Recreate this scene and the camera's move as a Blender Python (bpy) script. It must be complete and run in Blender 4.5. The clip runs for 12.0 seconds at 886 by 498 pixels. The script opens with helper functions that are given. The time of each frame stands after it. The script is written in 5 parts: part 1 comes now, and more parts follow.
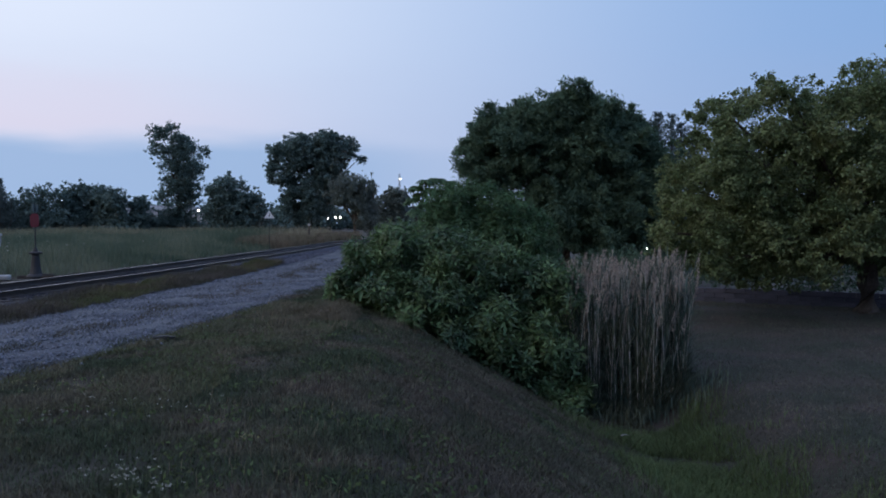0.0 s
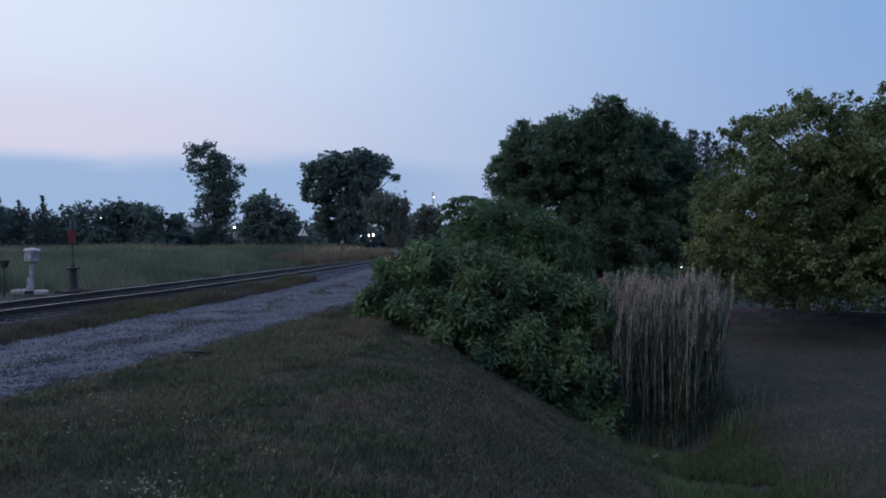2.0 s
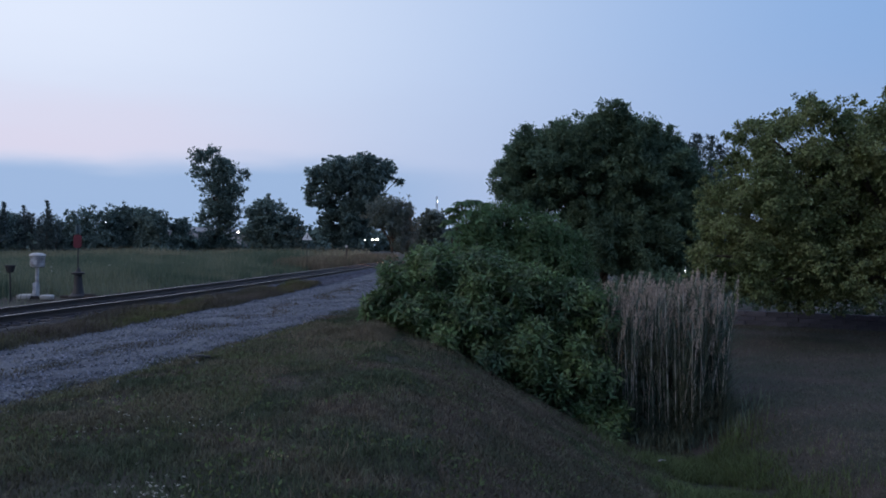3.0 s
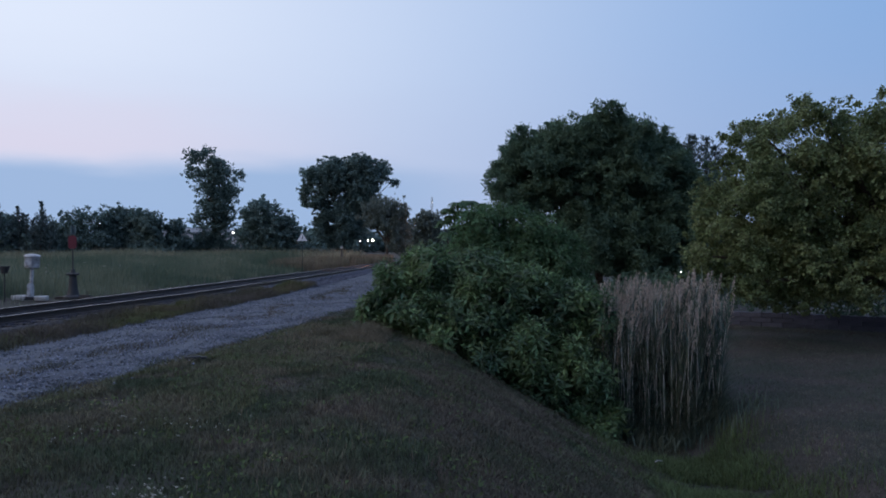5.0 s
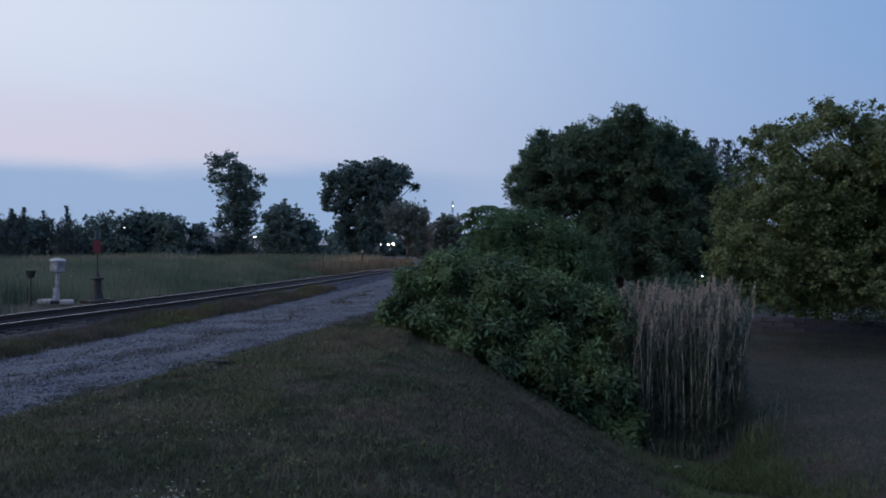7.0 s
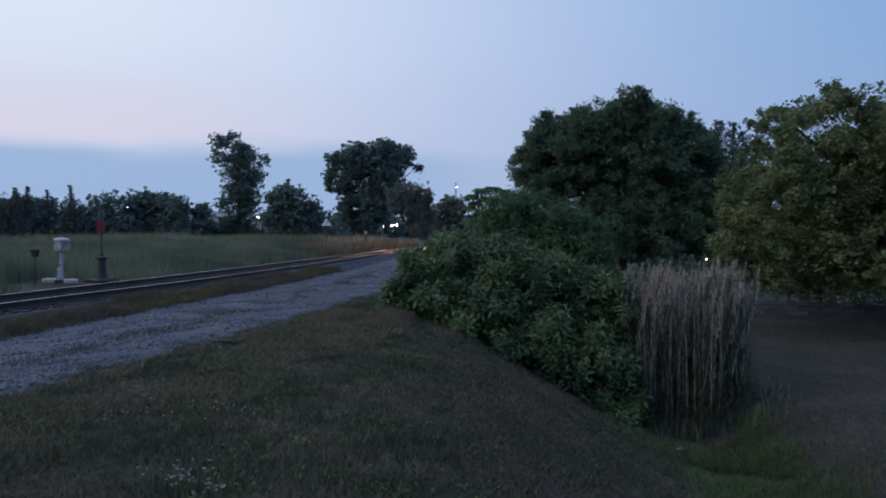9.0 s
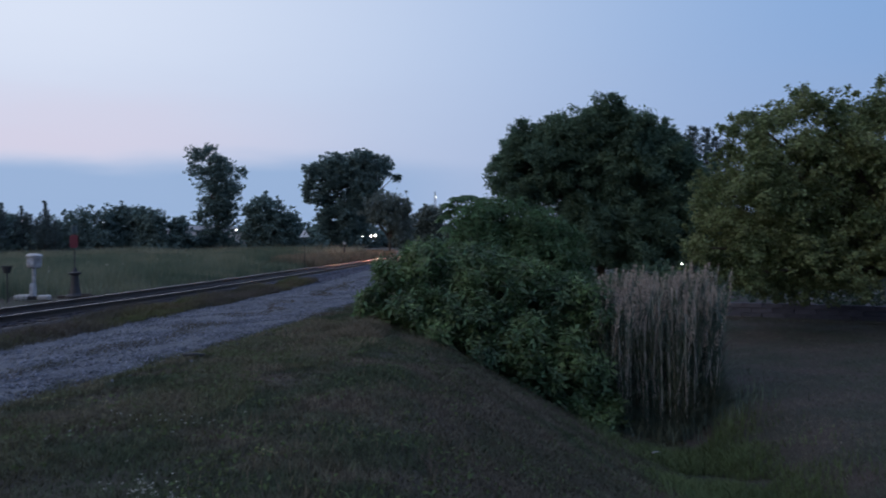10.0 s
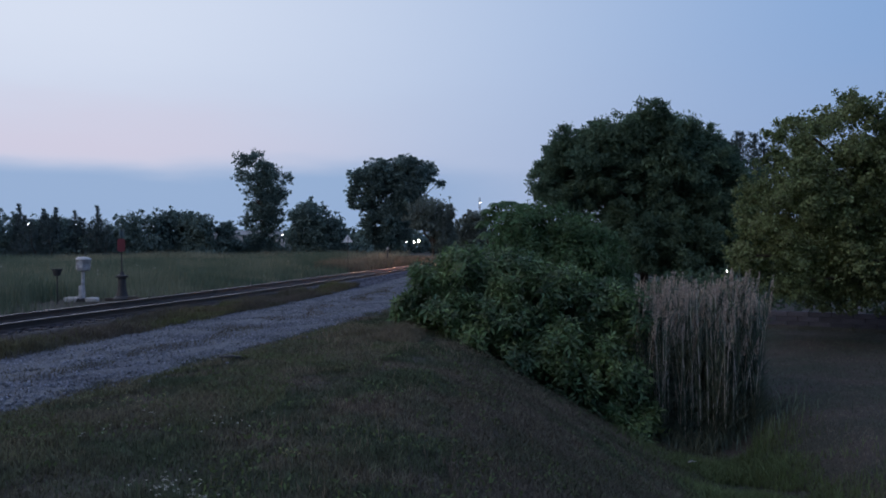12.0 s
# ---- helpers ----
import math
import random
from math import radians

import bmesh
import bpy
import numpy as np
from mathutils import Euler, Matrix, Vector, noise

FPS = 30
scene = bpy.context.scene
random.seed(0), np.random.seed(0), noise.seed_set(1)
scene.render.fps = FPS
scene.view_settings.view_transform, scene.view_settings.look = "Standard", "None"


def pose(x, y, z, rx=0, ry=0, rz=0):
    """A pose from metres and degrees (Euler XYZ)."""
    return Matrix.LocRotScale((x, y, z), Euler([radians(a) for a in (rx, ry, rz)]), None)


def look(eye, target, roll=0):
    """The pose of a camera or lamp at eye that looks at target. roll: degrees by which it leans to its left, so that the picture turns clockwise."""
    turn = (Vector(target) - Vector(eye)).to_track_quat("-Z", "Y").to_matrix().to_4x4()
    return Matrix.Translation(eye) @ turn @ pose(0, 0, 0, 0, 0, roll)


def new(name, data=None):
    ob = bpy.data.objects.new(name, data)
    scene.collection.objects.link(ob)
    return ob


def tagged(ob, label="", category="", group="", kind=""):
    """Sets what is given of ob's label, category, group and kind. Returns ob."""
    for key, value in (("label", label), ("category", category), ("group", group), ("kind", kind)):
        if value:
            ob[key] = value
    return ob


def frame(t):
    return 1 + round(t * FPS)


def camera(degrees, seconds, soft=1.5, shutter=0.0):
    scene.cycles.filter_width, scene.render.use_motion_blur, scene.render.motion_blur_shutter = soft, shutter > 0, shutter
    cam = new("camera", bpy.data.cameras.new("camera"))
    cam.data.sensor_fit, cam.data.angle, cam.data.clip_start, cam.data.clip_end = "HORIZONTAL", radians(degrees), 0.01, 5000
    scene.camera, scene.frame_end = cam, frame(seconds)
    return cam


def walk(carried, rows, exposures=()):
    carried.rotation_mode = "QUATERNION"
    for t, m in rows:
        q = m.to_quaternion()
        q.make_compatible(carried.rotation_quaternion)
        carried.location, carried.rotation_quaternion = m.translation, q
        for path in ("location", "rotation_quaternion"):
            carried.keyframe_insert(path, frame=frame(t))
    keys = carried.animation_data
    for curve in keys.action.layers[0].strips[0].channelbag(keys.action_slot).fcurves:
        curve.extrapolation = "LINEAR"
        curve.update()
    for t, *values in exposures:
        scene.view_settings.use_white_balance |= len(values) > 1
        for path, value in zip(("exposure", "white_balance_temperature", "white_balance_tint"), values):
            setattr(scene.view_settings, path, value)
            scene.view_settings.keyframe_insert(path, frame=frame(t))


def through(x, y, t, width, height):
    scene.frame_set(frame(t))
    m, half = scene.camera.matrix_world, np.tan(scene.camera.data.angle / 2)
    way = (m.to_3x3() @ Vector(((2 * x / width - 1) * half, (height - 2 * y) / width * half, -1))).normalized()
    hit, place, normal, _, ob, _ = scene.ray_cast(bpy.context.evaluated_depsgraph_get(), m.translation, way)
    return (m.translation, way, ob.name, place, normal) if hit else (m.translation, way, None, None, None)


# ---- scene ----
cam = camera(55.3, 12.0, soft=1.8, shutter=0.9)
PATH = [
    (0, (0.256, -0.247, 1.831), (0.343, 1.750, 1.768), -0.2),
    (0.5, (0.299, -0.259, 1.844), (0.398, 1.738, 1.790), -0.5),
    (0.7, (0.318, -0.260, 1.839), (0.425, 1.737, 1.787), -0.5),
    (1, (0.347, -0.261, 1.831), (0.423, 1.738, 1.792), -0.6),
    (1.2, (0.341, -0.237, 1.825), (0.377, 1.762, 1.802), -0.4),
    (1.3, (0.337, -0.226, 1.821), (0.362, 1.774, 1.798), -0.4),
    (1.5, (0.331, -0.202, 1.815), (0.339, 1.798, 1.799), -0.2),
    (2, (0.333, -0.183, 1.803), (0.341, 1.817, 1.783), 0.0),
    (2.5, (0.317, -0.174, 1.799), (0.316, 1.826, 1.783), -0.0),
    (3, (0.313, -0.209, 1.805), (0.312, 1.791, 1.795), -0.1),
    (5, (0.281, -0.198, 1.805), (0.292, 1.802, 1.797), -0.1),
    (5.5, (0.295, -0.207, 1.814), (0.310, 1.793, 1.815), -0.2),
    (6, (0.314, -0.243, 1.817), (0.344, 1.757, 1.821), -0.5),
    (6.5, (0.324, -0.279, 1.832), (0.343, 1.721, 1.827), 0.3),
    (6.7, (0.320, -0.283, 1.833), (0.311, 1.717, 1.826), 0.1),
    (7, (0.314, -0.290, 1.834), (0.276, 1.710, 1.835), -0.1),
    (8.8, (0.292, -0.271, 1.829), (0.235, 1.728, 1.782), 0.2),
    (9, (0.290, -0.269, 1.829), (0.245, 1.730, 1.786), 0.2),
    (9.5, (0.382, -0.247, 1.821), (0.368, 1.752, 1.781), -0.1),
    (9.8, (0.410, -0.269, 1.816), (0.399, 1.730, 1.776), -0.5),
    (10, (0.429, -0.284, 1.813), (0.430, 1.716, 1.792), -0.8),
    (10.2, (0.466, -0.296, 1.809), (0.519, 1.703, 1.776), -0.5),
    (10.3, (0.484, -0.301, 1.807), (0.549, 1.697, 1.763), -0.4),
    (10.4, (0.503, -0.307, 1.805), (0.568, 1.691, 1.750), -0.2),
    (10.5, (0.521, -0.313, 1.803), (0.580, 1.685, 1.751), -0.1),
    (10.6, (0.541, -0.310, 1.803), (0.566, 1.689, 1.754), 0.2),
    (10.7, (0.560, -0.308, 1.803), (0.547, 1.692, 1.763), 0.5),
    (10.8, (0.580, -0.305, 1.804), (0.523, 1.694, 1.774), 0.8),
    (10.9, (0.599, -0.303, 1.804), (0.510, 1.695, 1.777), 1.1),
    (11, (0.619, -0.300, 1.804), (0.503, 1.696, 1.788), 1.4),
    (11.5, (0.625, -0.319, 1.805), (0.509, 1.678, 1.789), 0.3),
    (12, (0.624, -0.334, 1.803), (0.519, 1.664, 1.797), -0.5),
]
walk(cam, [(t, look(eye, target, roll)) for t, eye, target, roll in PATH],
     exposures=[(0.0, 0.14), (2.0, 0.06), (2.5, 0.12), (6.0, 0.10), (6.5, 0.02), (7.0, -0.05), (9.0, 0.05), (10.0, 0.02), (10.5, 0.10), (11.0, -0.04), (12.0, -0.05)])

# ---------------------------------------------------------------- sky
world = bpy.data.worlds.new("dusk_sky")
scene.world = world
world.use_nodes = True
wt = world.node_tree
wt.nodes.clear()


def wn(kind, **kw):
    n = wt.nodes.new(kind)
    for k, v in kw.items():
        if k == "op":
            n.operation = v
        elif k == "clamp":
            n.use_clamp = v
    return n


def wmath(op, a, b=None, clamp=False):
    n = wn("ShaderNodeMath", op=op, clamp=clamp)
    for i, v in enumerate((a, b)):
        if v is None:
            continue
        if isinstance(v, (int, float)):
            n.inputs[i].default_value = v
        else:
            wt.links.new(v, n.inputs[i])
    return n.outputs[0]


def wstep(v, lo, hi):
    n = wn("ShaderNodeMapRange")
    n.interpolation_type = "SMOOTHSTEP"
    n.inputs[1].default_value, n.inputs[2].default_value = lo, hi
    wt.links.new(v, n.inputs[0])
    return n.outputs[0]


def wmix(f, a, b):
    n = wn("ShaderNodeMix")
    n.data_type = "RGBA"
    if isinstance(f, (int, float)):
        n.inputs[0].default_value = f
    else:
        wt.links.new(f, n.inputs[0])
    for i, v in ((6, a), (7, b)):
        if isinstance(v, tuple):
            n.inputs[i].default_value = (*v, 1)
        else:
            wt.links.new(v, n.inputs[i])
    return n.outputs[2]


co = wn("ShaderNodeTexCoord").outputs["Generated"]
sep = wn("ShaderNodeSeparateXYZ")
wt.links.new(co, sep.inputs[0])
# soft unevenness of the high haze
stretch = wn("ShaderNodeMapping")
stretch.inputs["Scale"].default_value = (2.2, 2.2, 11.0)
wt.links.new(co, stretch.inputs[0])
haze = wn("ShaderNodeTexNoise")
haze.inputs["Scale"].default_value, haze.inputs["Detail"].default_value = 2.0, 4
wt.links.new(stretch.outputs[0], haze.inputs["Vector"])
wob = wmath("MULTIPLY", wmath("SUBTRACT", haze.outputs[0], 0.5), 0.05)
up = wmath("ADD", sep.outputs[2], wob)
side = sep.outputs[0]
glow = wmath("SUBTRACT", 1.0, wstep(side, -0.55, 0.60))
low = wmix(glow, (0.270, 0.390, 0.64), (0.575, 0.63, 0.80))
mid = wmix(glow, (0.215, 0.375, 0.67), (0.70, 0.77, 0.92))
high = wmix(glow, (0.27, 0.40, 0.76), (0.50, 0.59, 0.92))
sky = wmix(wstep(up, 0.05, 0.26), low, mid)
sky = wmix(wstep(up, 0.35, 0.9), sky, high)
# bank of cloud low over the horizon, with a warm rim above it
rim = wmath("MULTIPLY", wmath("MULTIPLY", wstep(up, 0.075, 0.115), wmath("SUBTRACT", 1.0, wstep(up, 0.115, 0.19))),
            wmath("SUBTRACT", 1.0, wstep(side, -0.45, 0.0)))
sky = wmix(wmath("MULTIPLY", rim, 0.5), sky, (0.70, 0.61, 0.74))
bank = wmath("MULTIPLY", wmath("SUBTRACT", 1.0, wstep(up, 0.072, 0.108)), wmath("SUBTRACT", 1.0, wstep(side, -0.12, 0.16)))
sky = wmix(wmath("MULTIPLY", bank, 0.85), sky, (0.278, 0.418, 0.660))
behind = wstep(wmath("MULTIPLY", sep.outputs[1], -1.0), -0.2, 0.8)
sky = wmix(wmath("MULTIPLY", behind, 0.8), sky, (0.18, 0.26, 0.49))
bg = wn("ShaderNodeBackground")
bg.inputs[1].default_value = 1.0
wt.links.new(sky, bg.inputs[0])
wo = wn("ShaderNodeOutputWorld")
wt.links.new(bg.outputs[0], wo.inputs[0])

# last faint warm light from the bright side of the sky, very wide
sun = new("afterglow_sun", bpy.data.lights.new("afterglow_sun", "SUN"))
sun.data.energy, sun.data.angle, sun.data.color = 0.55, radians(40), (1.0, 0.88, 0.74)
sun.matrix_world = look((0, 0, 40), (22, 14, 27))

# ---------------------------------------------------------------- materials


def mat(name, base, rough=0.85, vary=0.25, scale=3.0, fine=40.0, bump=0.3, metal=0.0, second=None, patch=0.5,
        island=0.0, objects=0.0, spec=0.3, through=0.0, space="Object"):
    """Node material: base colour, a second colour in patches, grain at two scales, relief."""
    m = bpy.data.materials.new(name)
    m.use_nodes = True
    t = m.node_tree
    b = t.nodes["Principled BSDF"]
    b.inputs["Roughness"].default_value = rough
    b.inputs["Metallic"].default_value = metal
    b.inputs["Specular IOR Level"].default_value = spec
    tc = t.nodes.new("ShaderNodeTexCoord")
    big = t.nodes.new("ShaderNodeTexNoise")
    big.inputs["Scale"].default_value, big.inputs["Detail"].default_value = scale, 5
    small = t.nodes.new("ShaderNodeTexNoise")
    small.inputs["Scale"].default_value, small.inputs["Detail"].default_value = fine, 3
    for n in (big, small):
        t.links.new(tc.outputs[space], n.inputs["Vector"])
    ramp = t.nodes.new("ShaderNodeMapRange")
    ramp.interpolation_type = "SMOOTHSTEP"
    ramp.inputs[1].default_value, ramp.inputs[2].default_value = patch - 0.14, patch + 0.14
    t.links.new(big.outputs[0], ramp.inputs[0])
    mix = t.nodes.new("ShaderNodeMix")
    mix.data_type = "RGBA"
    t.links.new(ramp.outputs[0], mix.inputs[0])
    mix.inputs[6].default_value = (*base, 1)
    mix.inputs[7].default_value = (*(second or tuple(c * (1 + vary) for c in base)), 1)
    last = mix.outputs[2]
    hue = t.nodes.new("ShaderNodeHueSaturation")
    t.links.new(last, hue.inputs["Color"])
    val = t.nodes.new("ShaderNodeMapRange")
    val.inputs[1].default_value, val.inputs[2].default_value = 0.25, 0.75
    val.inputs[3].default_value, val.inputs[4].default_value = 1 - vary, 1 + vary
    t.links.new(small.outputs[0], val.inputs[0])
    t.links.new(val.outputs[0], hue.inputs["Value"])
    last = hue.outputs[0]
    if island or objects:
        src = t.nodes.new("ShaderNodeNewGeometry").outputs["Random Per Island"] if island else t.nodes.new("ShaderNodeObjectInfo").outputs["Random"]
        amt = island or objects
        r = t.nodes.new("ShaderNodeMapRange")
        r.inputs[3].default_value, r.inputs[4].default_value = 1 - amt, 1 + amt
        t.links.new(src, r.inputs[0])
        h2 = t.nodes.new("ShaderNodeHueSaturation")
        t.links.new(last, h2.inputs["Color"])
        t.links.new(r.outputs[0], h2.inputs["Value"])
        hs = t.nodes.new("ShaderNodeMapRange")
        hs.inputs[3].default_value, hs.inputs[4].default_value = 0.5 - 0.04 * amt, 0.5 + 0.03 * amt
        t.links.new(src, hs.inputs[0])
        t.links.new(hs.outputs[0], h2.inputs["Hue"])
        last = h2.outputs[0]
    t.links.new(last, b.inputs["Base Color"])
    if bump:
        bp = t.nodes.new("ShaderNodeBump")
        bp.inputs["Strength"].default_value, bp.inputs["Distance"].default_value = bump, 0.02
        t.links.new(small.outputs[0], bp.inputs["Height"])
        t.links.new(bp.outputs[0], b.inputs["Normal"])
    if through:
        out = t.nodes["Material Output"]
        tr = t.nodes.new("ShaderNodeBsdfTranslucent")
        t.links.new(last, tr.inputs[0])
        ms = t.nodes.new("ShaderNodeMixShader")
        ms.inputs[0].default_value = through
        t.links.new(b.outputs[0], ms.inputs[1])
        t.links.new(tr.outputs[0], ms.inputs[2])
        t.links.new(ms.outputs[0], out.inputs[0])
    return m


def lamp_mat(name, colour, strength):
    m = bpy.data.materials.new(name)
    m.use_nodes = True
    b = m.node_tree.nodes["Principled BSDF"]
    b.inputs["Base Color"].default_value = (0.8, 0.8, 0.8, 1)
    b.inputs["Emission Color"].default_value = (*colour, 1)
    b.inputs["Emission Strength"].default_value = strength
    return m


M = {
    "ground": mat("mown_grass_soil", (0.034, 0.036, 0.026), vary=0.45, scale=0.7, fine=16, second=(0.060, 0.048, 0.042), patch=0.52, bump=0.6),
    "lawn_blade": mat("short_grass", (0.066, 0.088, 0.050), vary=0.45, scale=0.75, fine=5, second=(0.146, 0.124, 0.094), patch=0.54, island=0.6, through=0.3, bump=0),
    "lawn2_blade": mat("shaded_lawn_grass", (0.092, 0.112, 0.080), vary=0.35, scale=0.5, fine=5, second=(0.160, 0.138, 0.114), patch=0.55, island=0.4, through=0.3, bump=0),
    "ditch_blade": mat("lush_ditch_grass", (0.098, 0.134, 0.056), vary=0.2, scale=0.7, island=0.4, through=0.3, bump=0),
    "dry_blade": mat("dry_grass", (0.112, 0.096, 0.078), vary=0.25, scale=0.6, second=(0.082, 0.082, 0.054), island=0.4, through=0.25, bump=0),
    "tawny": mat("tawny_grass", (0.225, 0.185, 0.130), vary=0.25, scale=0.4, second=(0.14, 0.128, 0.085), island=0.4, through=0.3, bump=0),
    "seed": mat("seeding_grass", (0.235, 0.230, 0.150), vary=0.25, scale=0.2, second=(0.300, 0.275, 0.190), island=0.35, through=0.3, bump=0),
    "edge": mat("rough_edge_grass", (0.114, 0.132, 0.066), vary=0.3, scale=0.7, second=(0.175, 0.152, 0.106), patch=0.52, island=0.5, through=0.3, bump=0),
    "field_blade": mat("tall_field_grass", (0.080, 0.122, 0.082), vary=0.3, scale=0.2, second=(0.215, 0.235, 0.160), patch=0.52, island=0.2, through=0.3, bump=0),
    "gravel": mat("crushed_limestone", (0.058, 0.068, 0.090), vary=0.6, scale=0.9, fine=20, second=(0.104, 0.115, 0.132), patch=0.5, bump=1.0),
    "stone": mat("limestone_chips", (0.134, 0.147, 0.174), vary=0.3, scale=1, fine=20, island=0.65),
    "ballast": mat("track_ballast", (0.026, 0.026, 0.030), vary=0.5, scale=1.0, fine=18, second=(0.050, 0.047, 0.050), bump=1.0),
    "ballast_stone": mat("ballast_stones", (0.036, 0.037, 0.046), vary=0.3, fine=15, island=0.5),
    "spill_stone": mat("spilled_blue_grey_stone", (0.075, 0.081, 0.105), vary=0.3, fine=15, island=0.5),
    "soil": mat("dark_cindery_soil", (0.030, 0.027, 0.028), vary=0.4, scale=0.8, fine=14, second=(0.062, 0.052, 0.048), bump=0.8),
    "rust": mat("rusty_rail_steel", (0.020, 0.015, 0.015), rough=0.62, vary=0.35, scale=2, fine=30, second=(0.040, 0.025, 0.020), bump=0.15, spec=0.6),
    "railhead": mat("worn_rail_head", (0.24, 0.22, 0.215), rough=0.24, metal=0.85, vary=0.2, scale=1.5, fine=25, bump=0.05),
    "tie": mat("creosoted_timber", (0.042, 0.036, 0.034), vary=0.4, scale=3, fine=22, objects=0.35, bump=0.8),
    "bark": mat("bark", (0.075, 0.060, 0.048), vary=0.4, scale=2, fine=14, bump=1.0),
    "leaf_big": mat("walnut_leaves", (0.092, 0.152, 0.104), vary=0.3, scale=0.6, second=(0.134, 0.200, 0.122), island=0.3, through=0.38, bump=0, rough=0.7, spec=0.15),
    "leaf_right": mat("maple_leaves", (0.125, 0.170, 0.075), vary=0.3, scale=0.6, second=(0.225, 0.265, 0.120), island=0.45, through=0.42, bump=0, rough=0.6),
    # far leaves: distance haze is put into the colour, paler and bluer
    "leaf_far": mat("hazed_poplar_leaves", (0.125, 0.185, 0.165), vary=0.2, scale=0.3, island=0.45, through=0.42, bump=0, rough=0.6),
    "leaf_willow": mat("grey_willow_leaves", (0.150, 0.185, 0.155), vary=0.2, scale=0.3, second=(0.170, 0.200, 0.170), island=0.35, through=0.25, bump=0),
    # same haze tint in the leaves of hedgerow, hedge and far woods
    "leaf_row": mat("hazed_hedgerow_leaves", (0.120, 0.175, 0.155), vary=0.2, scale=0.2, island=0.4, through=0.2, bump=0),
    "needle": mat("conifer_needles", (0.090, 0.125, 0.122), vary=0.2, scale=0.3, island=0.4, through=0.1, bump=0),
    "leaf_bush": mat("shrub_leaves", (0.050, 0.100, 0.050), vary=0.3, scale=1.0, second=(0.138, 0.212, 0.086), island=0.5, through=0.28, bump=0, rough=0.5, spec=0.45),
    "leaf_sumac": mat("sumac_leaves", (0.080, 0.145, 0.066), vary=0.2, scale=0.6, island=0.4, through=0.38, bump=0, rough=0.55),
    "reed_stem": mat("dead_reed_stems", (0.40, 0.37, 0.33), vary=0.25, scale=2, island=0.35, bump=0),
    "reed_leaf": mat("reed_leaves", (0.088, 0.132, 0.108), vary=0.25, scale=1, second=(0.140, 0.165, 0.115), island=0.4, through=0.25, bump=0),
    "plume": mat("reed_plumes", (0.47, 0.39, 0.32), vary=0.2, scale=2, second=(0.40, 0.33, 0.28), island=0.35, through=0.3, bump=0),
    "flower_white": mat("white_petals", (0.50, 0.50, 0.44), vary=0.1, island=0.15, bump=0, through=0.3),
    "flower_yellow": mat("yellow_petals", (0.42, 0.40, 0.20), vary=0.15, island=0.2, bump=0, through=0.3),
    "galvanised": mat("weathered_white_paint", (0.56, 0.56, 0.56), rough=0.5, vary=0.2, scale=6, fine=45, second=(0.30, 0.29, 0.29), patch=0.52, bump=0.1),
    "concrete": mat("pale_concrete", (0.42, 0.41, 0.39), vary=0.2, scale=4, fine=40, bump=0.4),
    "black_iron": mat("black_iron", (0.022, 0.022, 0.024), rough=0.6, vary=0.3, scale=5, fine=40, bump=0.2, spec=0.5),
    "red_paint": mat("red_target_paint", (0.080, 0.005, 0.020), rough=0.5, vary=0.15, scale=8, fine=50, bump=0.05),
    "green_paint": mat("dull_green_paint", (0.11, 0.15, 0.15), rough=0.5, vary=0.15, bump=0.05),
    "white_paint": mat("white_sign_paint", (0.8, 0.8, 0.8), rough=0.5, vary=0.05, bump=0.02),
    "post_wood": mat("weathered_wood", (0.11, 0.095, 0.08), vary=0.3, scale=3, fine=40, objects=0.2, bump=0.5),
    "steel": mat("galvanised_steel", (0.30, 0.31, 0.32), rough=0.45, metal=0.6, vary=0.15, fine=30, bump=0.05),
    "wall_block": mat("grey_block", (0.085, 0.083, 0.105), vary=0.25, scale=2, fine=25, objects=0.2, bump=0.6),
    "shed_wall": mat("pale_shed_cladding", (0.42, 0.43, 0.45), vary=0.1, scale=0.6, fine=6, bump=0.1),
    "roof": mat("grey_roof_sheet", (0.22, 0.23, 0.24), vary=0.15, scale=0.5, bump=0.1),
    "loco": mat("dark_engine_paint", (0.03, 0.032, 0.036), rough=0.5, vary=0.2, bump=0.05),
    "lamp_white": lamp_mat("lamp_white", (1.0, 0.95, 0.86), 26),
    "lamp_warm": lamp_mat("lamp_warm", (1.0, 0.86, 0.66), 26),
    "lamp_small": lamp_mat("lamp_small", (0.95, 0.97, 1.0), 9),
    "headlight": lamp_mat("headlight_lens", (1.0, 0.44, 0.26), 40000),
    "weed": mat("yellowing_weeds", (0.100, 0.114, 0.046), vary=0.25, scale=0.5, second=(0.130, 0.108, 0.066), patch=0.5, island=0.4, through=0.25, bump=0),
}

# ---------------------------------------------------------------- mesh helpers


def finish(name, me, material, parent=None, label="", smooth=False):
    me.materials.append(material)
    if smooth:
        me.polygons.foreach_set("use_smooth", np.ones(len(me.polygons), bool))
    ob = new(name, me)
    if parent:
        ob.parent = parent
    if label:
        ob["label"] = label
    return ob


def part(name, bm, material, parent, label="", smooth=False):
    me = bpy.data.meshes.new(name)
    bm.normal_update()
    bm.to_mesh(me)
    bm.free()
    return finish(name, me, material, parent, label, smooth)


def thing(name, x=0, y=0, z=0, rz=0):
    ob = new(name)
    ob.matrix_basis = pose(x, y, z, 0, 0, rz)
    return ob


